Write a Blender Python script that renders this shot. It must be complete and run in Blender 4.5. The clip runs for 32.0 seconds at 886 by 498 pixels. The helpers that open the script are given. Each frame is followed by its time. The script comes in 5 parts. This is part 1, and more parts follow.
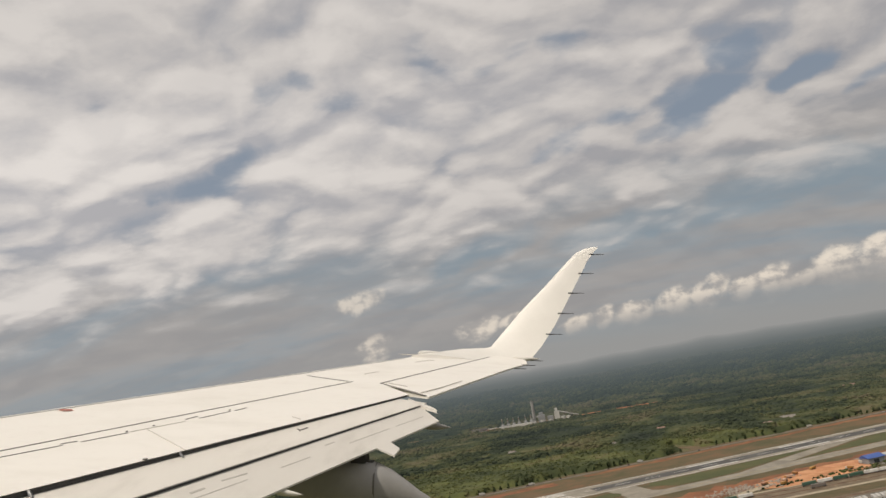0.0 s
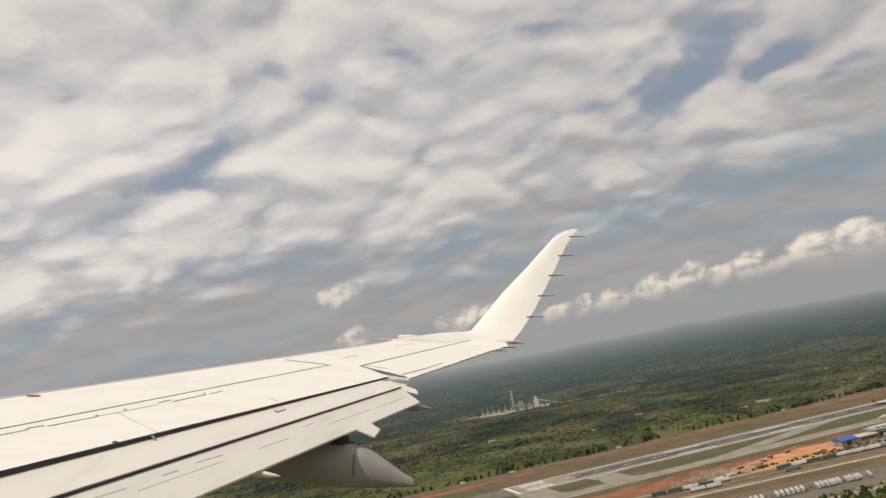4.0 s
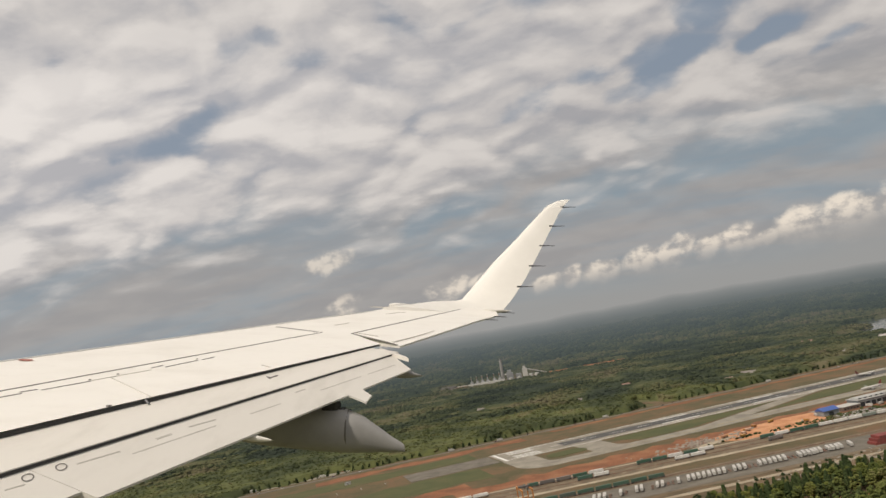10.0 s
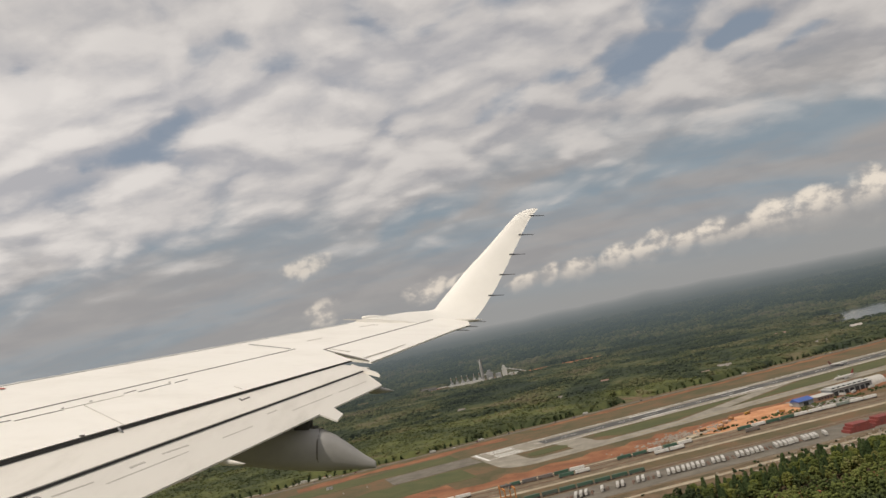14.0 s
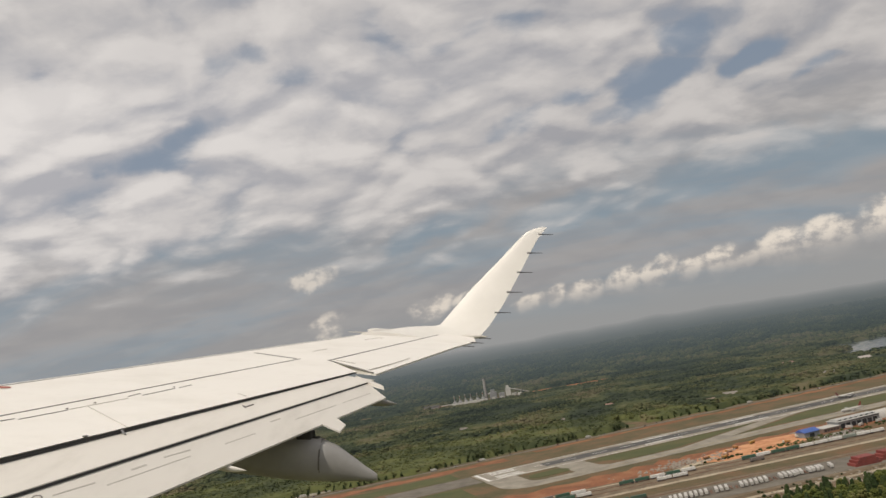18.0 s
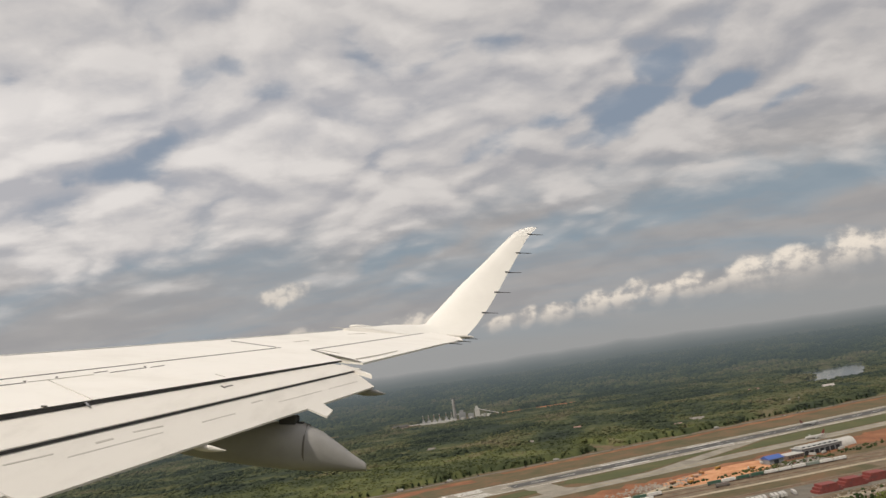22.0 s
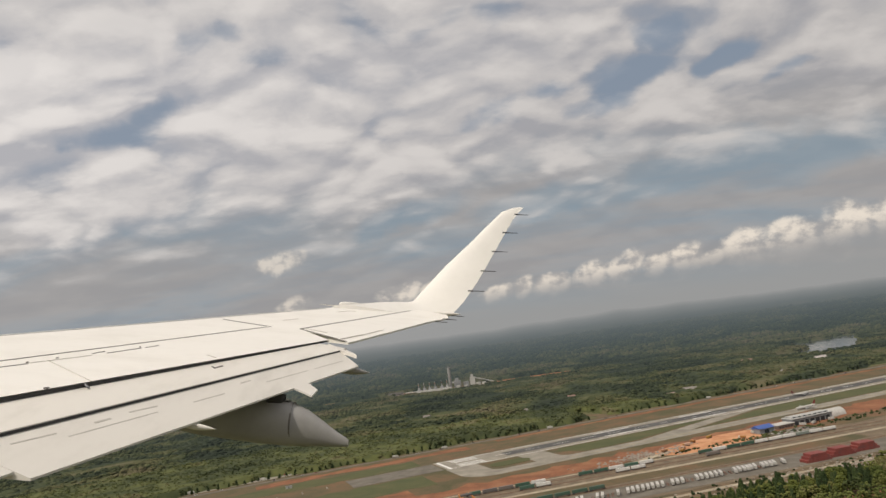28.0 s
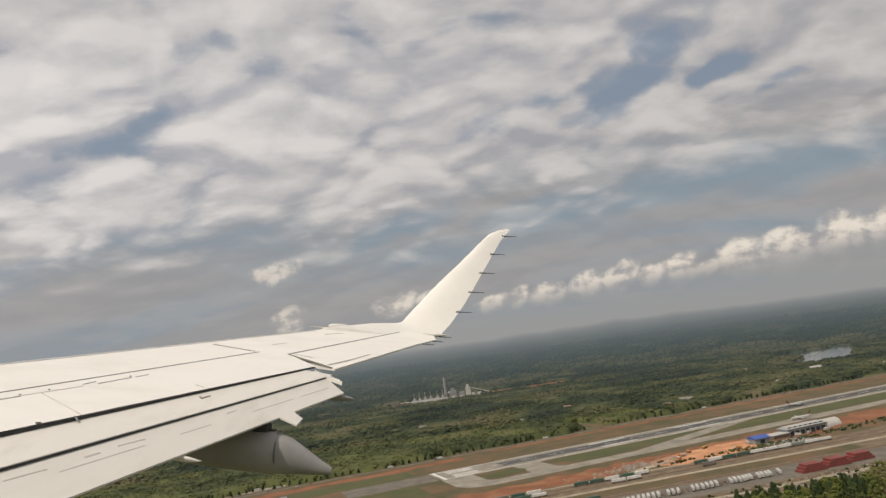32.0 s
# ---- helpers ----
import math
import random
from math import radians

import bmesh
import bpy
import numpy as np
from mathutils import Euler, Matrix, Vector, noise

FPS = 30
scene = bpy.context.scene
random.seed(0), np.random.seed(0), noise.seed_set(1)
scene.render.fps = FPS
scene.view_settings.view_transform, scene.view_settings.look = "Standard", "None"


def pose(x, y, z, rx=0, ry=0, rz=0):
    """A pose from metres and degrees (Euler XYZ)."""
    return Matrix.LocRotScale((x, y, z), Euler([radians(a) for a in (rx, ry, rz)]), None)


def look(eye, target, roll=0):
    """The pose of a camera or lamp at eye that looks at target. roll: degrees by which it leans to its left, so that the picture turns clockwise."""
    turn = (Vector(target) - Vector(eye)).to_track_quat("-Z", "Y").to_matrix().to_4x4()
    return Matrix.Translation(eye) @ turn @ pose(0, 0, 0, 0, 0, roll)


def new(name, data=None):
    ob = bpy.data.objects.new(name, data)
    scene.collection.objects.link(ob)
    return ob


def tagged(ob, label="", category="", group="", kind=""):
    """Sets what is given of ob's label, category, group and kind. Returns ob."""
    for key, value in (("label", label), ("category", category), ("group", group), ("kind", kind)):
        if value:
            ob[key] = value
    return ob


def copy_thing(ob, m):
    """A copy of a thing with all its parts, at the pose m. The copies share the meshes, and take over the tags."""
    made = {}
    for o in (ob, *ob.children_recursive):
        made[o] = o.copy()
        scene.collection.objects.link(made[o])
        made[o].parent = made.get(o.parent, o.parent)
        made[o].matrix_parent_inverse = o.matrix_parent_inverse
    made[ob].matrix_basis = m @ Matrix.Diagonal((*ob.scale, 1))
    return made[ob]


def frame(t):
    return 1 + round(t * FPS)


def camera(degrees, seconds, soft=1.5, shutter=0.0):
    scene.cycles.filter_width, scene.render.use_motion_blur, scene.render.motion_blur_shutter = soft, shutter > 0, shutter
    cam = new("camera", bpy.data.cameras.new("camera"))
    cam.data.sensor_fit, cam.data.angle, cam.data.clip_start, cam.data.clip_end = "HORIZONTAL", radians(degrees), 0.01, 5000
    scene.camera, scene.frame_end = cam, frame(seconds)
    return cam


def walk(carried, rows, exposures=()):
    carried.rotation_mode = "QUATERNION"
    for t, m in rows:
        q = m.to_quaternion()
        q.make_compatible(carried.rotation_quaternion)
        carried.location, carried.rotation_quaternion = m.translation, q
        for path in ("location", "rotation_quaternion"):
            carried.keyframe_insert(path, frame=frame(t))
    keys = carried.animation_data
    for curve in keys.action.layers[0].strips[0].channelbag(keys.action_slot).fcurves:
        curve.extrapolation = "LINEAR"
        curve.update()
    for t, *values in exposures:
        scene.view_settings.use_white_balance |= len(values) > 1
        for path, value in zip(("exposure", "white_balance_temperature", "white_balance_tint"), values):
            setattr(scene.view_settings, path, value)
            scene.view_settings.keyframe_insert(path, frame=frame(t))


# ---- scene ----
# Axes: x aft along the flight, y out to the side, z up; the airplane hangs 172 m over the ground.
ALT = 172.0
PATH = [
    (0, -0.189, 0.157, 172.017, 100.29, 9.49, 7.08),
    (0.5, -0.171, 0.166, 172.013, 100.23, 11.63, 4.98),
    (1, -0.212, 0.211, 171.974, 99.39, 12.43, 3.38),
    (1.5, -0.273, 0.357, 171.940, 98.29, 12.60, 3.79),
    (2, -0.252, 0.321, 171.944, 99.22, 11.68, 4.74),
    (2.5, -0.280, 0.425, 171.919, 99.23, 11.65, 4.96),
    (3, -0.243, 0.271, 171.955, 99.27, 10.42, 5.34),
    (3.5, -0.229, 0.310, 171.941, 99.40, 10.35, 5.55),
    (5.5, -0.240, 0.289, 171.921, 98.36, 9.78, 5.19),
    (6, -0.265, 0.295, 171.919, 98.15, 9.47, 5.00),
    (6.5, -0.260, 0.290, 171.931, 97.86, 9.36, 4.69),
    (7, -0.228, 0.265, 171.956, 97.34, 9.50, 4.47),
    (7.5, -0.162, 0.209, 171.948, 97.68, 9.72, 4.42),
    (8, -0.187, 0.232, 171.946, 97.01, 9.89, 4.30),
    (8.5, -0.212, 0.273, 171.926, 96.54, 10.08, 4.75),
    (9, -0.189, 0.255, 171.910, 96.64, 10.14, 4.96),
    (9.5, -0.215, 0.268, 171.920, 96.77, 9.93, 4.81),
    (10, -0.242, 0.287, 171.924, 96.78, 9.87, 4.71),
    (10.5, -0.227, 0.280, 171.936, 96.46, 9.90, 5.01),
    (11, -0.195, 0.247, 171.931, 97.01, 10.02, 4.54),
    (11.5, -0.217, 0.262, 171.916, 97.45, 10.46, 3.57),
    (12, -0.176, 0.220, 171.928, 97.82, 10.81, 3.06),
    (12.5, -0.150, 0.157, 171.961, 97.41, 11.53, 2.64),
    (13, -0.072, -0.037, 172.050, 97.29, 11.98, 3.19),
    (13.5, -0.033, -0.129, 172.091, 96.99, 11.68, 3.31),
    (14, -0.117, 0.118, 172.033, 96.58, 11.39, 3.06),
    (14.5, -0.178, 0.156, 171.972, 97.47, 10.42, 2.97),
    (16.5, -0.159, 0.137, 171.985, 98.36, 9.69, 3.64),
    (17, -0.142, 0.102, 171.994, 98.49, 9.84, 3.24),
    (17.5, -0.123, 0.097, 172.012, 98.00, 9.97, 3.22),
    (18, -0.131, 0.115, 172.005, 97.99, 9.43, 3.42),
    (18.5, -0.077, 0.023, 172.056, 97.72, 9.00, 4.87),
    (19, -0.018, -0.077, 172.086, 97.92, 9.19, 4.61),
    (19.5, -0.077, 0.063, 172.042, 97.88, 9.73, 2.91),
    (20, -0.215, 0.277, 171.906, 98.34, 9.87, 1.37),
    (20.5, -0.282, 0.404, 171.848, 98.82, 9.58, 1.51),
    (21, -0.290, 0.458, 171.836, 99.29, 9.21, 1.98),
    (21.5, -0.335, 0.489, 171.810, 99.36, 8.34, 1.51),
    (22, -0.400, 0.564, 171.760, 99.12, 8.15, 1.10),
    (22.5, -0.339, 0.502, 171.794, 99.31, 8.13, 0.93),
    (23, -0.244, 0.359, 171.859, 99.78, 7.94, 1.27),
    (23.5, -0.183, 0.251, 171.932, 99.21, 7.86, 1.76),
    (24, -0.167, 0.233, 171.955, 98.07, 7.99, 1.82),
    (24.5, -0.203, 0.275, 171.917, 97.73, 8.28, 1.58),
    (25, -0.192, 0.272, 171.915, 97.38, 8.36, 1.76),
    (25.5, -0.146, 0.195, 171.956, 97.18, 8.12, 1.69),
    (27.5, -0.195, 0.198, 171.907, 97.33, 7.80, 0.29),
    (28, -0.244, 0.249, 171.854, 96.68, 7.68, 0.78),
    (28.5, -0.250, 0.332, 171.855, 97.08, 8.06, 0.67),
    (29, -0.260, 0.322, 171.841, 97.95, 8.20, -0.43),
    (29.5, -0.279, 0.312, 171.825, 98.07, 8.09, -0.72),
    (30, -0.276, 0.308, 171.835, 98.33, 7.49, 0.22),
    (30.5, -0.214, 0.231, 171.883, 98.14, 7.35, 0.39),
    (31, -0.142, 0.129, 171.938, 98.44, 7.46, 0.33),
    (31.5, -0.125, 0.099, 171.974, 98.07, 7.81, 0.09),
    (32, -0.102, 0.025, 172.002, 97.39, 7.67, 0.44)
]
cam = camera(62, 32.0)
walk(cam, [(r[0], pose(*r[1:])) for r in PATH],
     [(0, -0.10, 6850, 10), (1, -0.04, 6850, 10), (2, -0.03, 6850, 10), (3, 0.00, 6850, 10), (6, 0.05, 6850, 10), (7, -0.02, 6850, 10), (8, -0.04, 6850, 10), (10, -0.03, 6850, 10), (12.5, -0.18, 6850, 10), (14, -0.06, 6800, 10),
      (19, -0.10, 6730, 10), (22, -0.01, 6730, 10), (23, -0.02, 6730, 10), (24, -0.16, 6730, 10), (25, -0.13, 6730, 10), (28, -0.05, 6730, 10), (29, -0.04, 6730, 10), (30, -0.19, 6730, 10), (31, -0.12, 6730, 10), (32, -0.08, 6730, 10)])

# ---- node helpers ----


class Nodes:
    """Short names for building a node tree."""

    def __init__(self, tree):
        self.t = tree
        tree.nodes.clear()

    def n(self, kind, **kw):
        node = self.t.nodes.new(kind)
        ins = kw.pop("ins", {})
        if kind == "ShaderNodeMath":
            node.operation = kw.pop("op")
        if kind == "ShaderNodeVectorMath":
            node.operation = kw.pop("op")
        if kind == "ShaderNodeMapRange" and kw.pop("smooth", False):
            node.interpolation_type = "SMOOTHSTEP"
        if kind == "ShaderNodeMixRGB":
            node.blend_type = kw.pop("blend", "MIX")
        if kind == "ShaderNodeTexSky":
            node.sky_type = "NISHITA"
            node.sun_disc = False
        if kind == "ShaderNodeTexVoronoi" and "feature" in kw:
            node.feature = kw.pop("feature")
        for key, v in ins.items():
            sock = node.inputs[key]
            if isinstance(v, bpy.types.NodeSocket):
                self.t.links.new(v, sock)
            else:
                sock.default_value = v
        return node

    def math(self, op, a, b=0.0, c=0.0):
        return self.n("ShaderNodeMath", op=op, ins={0: a, 1: b, 2: c}).outputs[0]

    def ramp(self, fac, stops):
        node = self.n("ShaderNodeValToRGB", ins={0: fac})
        e = node.color_ramp.elements
        while len(e) < len(stops):
            e.new(0.5)
        for el, (p, c) in zip(e, stops):
            el.position, el.color = p, (*c, 1)
        return node.outputs[0]

    def mix(self, fac, a, b, blend="MIX"):
        return self.n("ShaderNodeMixRGB", blend=blend, ins={0: fac, 1: a, 2: b}).outputs[0]

    def noise(self, vec, scale, detail=4.0, rough=0.55, dist=0.0):
        return self.n("ShaderNodeTexNoise", ins={"Vector": vec, "Scale": scale, "Detail": detail, "Roughness": rough, "Distortion": dist}).outputs[0]

    def span(self, v, a, b, lo=0.0, hi=1.0, smooth=True):
        return self.n("ShaderNodeMapRange", smooth=smooth, ins={0: v, 1: a, 2: b, 3: lo, 4: hi}).outputs[0]


# ---- world: broken cloud deck over blue sky, small cumulus along the horizon ----
SUN_DIR = Vector((-0.40, -0.42, 0.82)).normalized()
world = bpy.data.worlds.new("sky")
scene.world = world
world.use_nodes = True
w = Nodes(world.node_tree)
gen = w.n("ShaderNodeTexCoord").outputs["Generated"]
sep = w.n("ShaderNodeSeparateXYZ", ins={0: gen}).outputs
sky = w.n("ShaderNodeTexSky")
sky.sun_elevation = math.asin(SUN_DIR.z)
sky.sun_rotation = math.atan2(SUN_DIR.x, SUN_DIR.y)
sky.air_density, sky.dust_density, sky.ozone_density = 1.0, 2.0, 1.0
blue = w.mix(1.0, sky.outputs[0], (0.085, 0.085, 0.085, 1), "MULTIPLY")
el = w.math("ARCSINE", sep[2])
az = w.math("ARCTAN2", sep[0], sep[1])
# deck seen in perspective: direction over height
lift = w.math("ADD", w.math("MAXIMUM", sep[2], 0.0), 0.28)
flat = w.n("ShaderNodeCombineXYZ", ins={0: w.math("DIVIDE", sep[0], lift), 1: w.math("DIVIDE", sep[1], lift), 2: 0.0}).outputs[0]
turned = w.n("ShaderNodeMapping", ins={"Vector": flat, "Rotation": (0, 0, radians(-16)), "Scale": (0.82, 1.0, 1.0), "Location": (0.35, 0.1, 0)}).outputs[0]


def deck(p):
    """Thickness of the deck at a place: broad banks, billows and fine fringes."""
    drift = w.n("ShaderNodeTexNoise", ins={"Vector": p, "Scale": 2.6, "Detail": 6.0, "Roughness": 0.52}).outputs["Color"]
    bent = w.n("ShaderNodeVectorMath", op="ADD", ins={0: p, 1: w.n("ShaderNodeVectorMath", op="SCALE", ins={0: drift, "Scale": 0.42}).outputs[0]}).outputs[0]
    cells = w.n("ShaderNodeTexVoronoi", feature="SMOOTH_F1", ins={"Vector": bent, "Scale": 3.6, "Smoothness": 0.45}).outputs["Distance"]
    small = w.n("ShaderNodeTexVoronoi", feature="SMOOTH_F1", ins={"Vector": bent, "Scale": 9.5, "Smoothness": 0.45}).outputs["Distance"]
    broad = w.noise(p, 0.9, 3.0, 0.5, 0.3)
    fringe = w.noise(bent, 5.6, 8.0, 0.54, 0.1)
    lumps = w.math("ADD", w.math("MULTIPLY", w.math("SUBTRACT", 0.42, cells), 0.50), w.math("MULTIPLY", w.math("SUBTRACT", 0.42, small), 0.30))
    return w.math("ADD", w.math("ADD", w.math("MULTIPLY", w.math("SUBTRACT", broad, 0.5), 0.5), lumps), w.math("MULTIPLY", w.math("SUBTRACT", fringe, 0.5), 0.42))


thick = deck(turned)
nearer = deck(w.n("ShaderNodeVectorMath", op="MULTIPLY", ins={0: turned, 1: (0.972, 0.962, 1.0)}).outputs[0])
# breaks in the deck: azimuth, elevation, half width, half height in radians
gaps = [(-0.391, 0.402, 0.034, 0.020), (-0.308, 0.408, 0.032, 0.014), (-0.246, 0.424, 0.042, 0.010), (-0.208, 0.393, 0.026, 0.010), (-0.070, 0.422, 0.020, 0.018),
        (-0.012, 0.408, 0.060, 0.011), (-0.358, 0.325, 0.021, 0.014), (-0.411, 0.304, 0.040, 0.011), (-0.478, 0.296, 0.034, 0.008), (-0.512, 0.391, 0.017, 0.016),
        (-0.083, 0.447, 0.022, 0.020), (0.051, 0.414, 0.030, 0.013), (0.110, 0.408, 0.022, 0.016), (0.329, 0.345, 0.022, 0.015), (0.402, 0.291, 0.025, 0.009),
        (0.275, 0.303, 0.042, 0.014), (0.245, 0.275, 0.036, 0.011), (0.180, 0.300, 0.026, 0.010), (0.110, 0.281, 0.046, 0.013), (0.487, 0.262, 0.024, 0.006)]
warp = w.n("ShaderNodeSeparateXYZ", ins={0: w.n("ShaderNodeTexNoise", ins={"Vector": gen, "Scale": 11.0, "Detail": 4.0, "Roughness": 0.55}).outputs["Color"]}).outputs
azw = w.math("ADD", az, w.math("MULTIPLY", w.math("SUBTRACT", warp[0], 0.5), 0.085))
elw = w.math("ADD", el, w.math("MULTIPLY", w.math("SUBTRACT", warp[1], 0.5), 0.055))


def hollow(places, spread):
    """How near a direction lies to the middle of the nearest of some places: 1 there, falling to 0 and below."""
    best = None
    for a0, e0, wa, he in places:
        da = w.math("DIVIDE", w.math("SUBTRACT", azw, a0), wa * spread)
        de = w.math("DIVIDE", w.math("SUBTRACT", w.math("SUBTRACT", elw, e0), w.math("MULTIPLY", w.math("SUBTRACT", azw, a0), 0.10)), he * spread)
        one = w.math("SUBTRACT", 1.0, w.math("ADD", w.math("MULTIPLY", da, da), w.math("MULTIPLY", de, de)))
        best = one if best is None else w.math("MAXIMUM", best, one)
    return w.math("MAXIMUM", best, -1.0)


rift = hollow(gaps, 1.9)
open_air = w.span(w.math("SUBTRACT", w.math("MULTIPLY", w.math("MAXIMUM", rift, 0.0), 0.46), w.math("ADD", w.math("MULTIPLY", thick, 1.7), 0.33)), -0.06, 0.50)
loose = w.span(thick, -0.34, -0.16, 0.30, 0.0)
open_air = w.math("MAXIMUM", open_air, loose)
cover = w.math("SUBTRACT", 1.0, w.math("MULTIPLY", open_air, 0.74))
relief = w.math("SUBTRACT", thick, nearer)
body = w.span(w.math("ADD", w.math("MULTIPLY", thick, 0.50), w.math("MULTIPLY", relief, 1.15)), -0.36, 0.26)
body = w.math("SUBTRACT", body, w.math("MULTIPLY", w.span(rift, -0.9, 0.6), 0.16))
shade = w.ramp(body, [(0.0, (0.410, 0.415, 0.450)), (0.3, (0.505, 0.500, 0.520)), (0.62, (0.590, 0.575, 0.580)), (1.0, (0.700, 0.678, 0.672))])
sunward = w.math("MULTIPLY", w.span(w.math("SUBTRACT", el, w.math("MULTIPLY", az, 0.35)), 0.05, 0.60, 0.86, 1.14), w.span(el, 0.34, 0.48, 1.0, 0.87))
shade = w.mix(1.0, shade, w.n("ShaderNodeCombineXYZ", ins={0: sunward, 1: sunward, 2: sunward}).outputs[0], "MULTIPLY")
# pale blue and grey layers below the deck
streak = w.noise(w.n("ShaderNodeMapping", ins={"Vector": flat, "Rotation": (0, 0, radians(-10)), "Scale": (0.35, 1.2, 1)}).outputs[0], 1.7, 7.0, 0.58, 0.3)
bands = [(-0.357, 0.200, 0.075, 0.015), (0.348, 0.170, 0.095, 0.018), (0.512, 0.157, 0.080, 0.018), (0.164, 0.162, 0.075, 0.014), (-0.032, 0.163, 0.050, 0.012)]
veil = w.math("SUBTRACT", w.span(streak, 0.30, 0.58), w.math("MULTIPLY", w.span(hollow(bands, 1.7), -0.4, 1.0), 0.85))
low_sky = w.mix(w.math("MAXIMUM", veil, 0.0), (0.232, 0.305, 0.372, 1), (0.322, 0.320, 0.330, 1))
high = w.span(w.math("ADD", w.math("ADD", el, w.math("MULTIPLY", az, -0.04)), w.math("MULTIPLY", thick, 0.18)), 0.125, 0.225)
high_sky = w.mix(cover, w.mix(0.75, blue, (0.200, 0.275, 0.375, 1)), shade)
air = w.mix(high, w.mix(0.16, low_sky, shade), high_sky)
haze = w.span(el, 0.0, 0.085, 1.0, 0.0)
air = w.mix(haze, air, (0.325, 0.333, 0.340, 1))
# cumulus: azimuth, elevation, half width, half height in radians
lumps = [(-0.215, 0.128, 0.036, 0.013), (-0.205, 0.064, 0.026, 0.013), (-0.067, 0.066, 0.032, 0.011), (-0.012, 0.068, 0.026, 0.008), (0.069, 0.049, 0.026, 0.009), (0.103, 0.056, 0.016, 0.011),
         (0.140, 0.052, 0.026, 0.014), (0.197, 0.057, 0.027, 0.016), (0.232, 0.057, 0.024, 0.015), (0.249, 0.066, 0.018, 0.015), (0.282, 0.058, 0.026, 0.012), (0.315, 0.060, 0.026, 0.016), (0.340, 0.053, 0.026, 0.008),
         (0.390, 0.064, 0.030, 0.021), (0.445, 0.067, 0.046, 0.021), (0.503, 0.069, 0.036, 0.025), (0.580, 0.072, 0.060, 0.030), (0.670, 0.072, 0.070, 0.030)]
jit = w.n("ShaderNodeCombineXYZ", ins={0: w.math("ADD", az, 3.7), 1: w.math("MULTIPLY", el, 1.25), 2: 0.0}).outputs[0]
wob = w.noise(jit, 27.0, 6.0, 0.54, 0.0)
puff = None
for a0, e0, wa, he in lumps:
    da = w.math("DIVIDE", w.math("SUBTRACT", az, a0), wa)
    de = w.math("DIVIDE", w.math("SUBTRACT", el, w.math("ADD", e0, w.math("MULTIPLY", da, 0.004))), he)
    de = w.math("ADD", w.math("MAXIMUM", de, 0.0), w.math("MULTIPLY", w.math("MINIMUM", de, 0.0), 0.55))
    one = w.math("SUBTRACT", 1.0, w.math("ADD", w.math("MULTIPLY", da, da), w.math("MULTIPLY", de, de)))
    puff = one if puff is None else w.math("MAXIMUM", puff, one)
soft = w.math("ADD", w.math("MAXIMUM", puff, -1.5), w.math("MULTIPLY", w.math("SUBTRACT", wob, 0.5), 2.4))
mask = w.span(soft, -0.25, 0.85)
lit = w.noise(w.n("ShaderNodeMapping", ins={"Vector": jit, "Location": (0.006, -0.009, 0)}).outputs[0], 27.0, 6.0, 0.54, 0.0)
tone = w.span(w.math("ADD", w.math("SUBTRACT", wob, lit), w.math("MULTIPLY", soft, 0.06)), -0.10, 0.14)
rise = w.math("SUBTRACT", el, w.math("ADD", 0.048, w.math("MULTIPLY", w.math("MAXIMUM", az, -0.1), 0.030)))
tone = w.math("MULTIPLY", tone, w.span(rise, -0.014, 0.012, 0.30, 1.0))
mask = w.math("MULTIPLY", mask, w.span(rise, -0.024, 0.002, 0.12, 1.0))
white = w.mix(tone, (0.42, 0.405, 0.40, 1), (0.90, 0.815, 0.715, 1))
air = w.mix(w.math("MULTIPLY", mask, w.span(az, -0.25, 0.15, 0.58, 0.84)), air, white)
under = w.span(sep[2], -0.02, 0.0)
air = w.mix(under, (0.16, 0.17, 0.16, 1), air)
bg = w.n("ShaderNodeBackground", ins={0: air, 1: 1.0})
w.t.links.new(bg.outputs[0], w.n("ShaderNodeOutputWorld").inputs[0])

sun = new("sun", bpy.data.lights.new("sun", "SUN"))
sun.data.energy, sun.data.angle, sun.data.color = 2.9, radians(0.5), (1.0, 0.93, 0.82)
sun.data.use_shadow_jitter = True
sun.matrix_world = look(SUN_DIR * 900, (0, 0, 0))
tagged(sun, kind="structure")

# ---- materials ----


def material(name, build, rough=0.8, metal=0.0, coat=0.0):
    m = bpy.data.materials.new(name)
    m.use_nodes = True
    k = Nodes(m.node_tree)
    b = k.n("ShaderNodeBsdfPrincipled", ins={"Roughness": rough, "Metallic": metal, "Coat Weight": coat})
    m.node_tree.links.new(b.outputs[0], k.n("ShaderNodeOutputMaterial").inputs[0])
    build(k, b)
    return m


def put(k, b, colour=None, rough=None, bump=None, strength=0.3, distance=0.02):
    if colour is not None:
        k.t.links.new(colour, b.inputs["Base Color"])
    if rough is not None:
        k.t.links.new(rough, b.inputs["Roughness"])
    if bump is not None:
        k.t.links.new(k.n("ShaderNodeBump", ins={"Strength": strength, "Distance": distance, "Height": bump}).outputs[0], b.inputs["Normal"])


def coords(k, space="Object"):
    return k.n("ShaderNodeTexCoord").outputs[space]


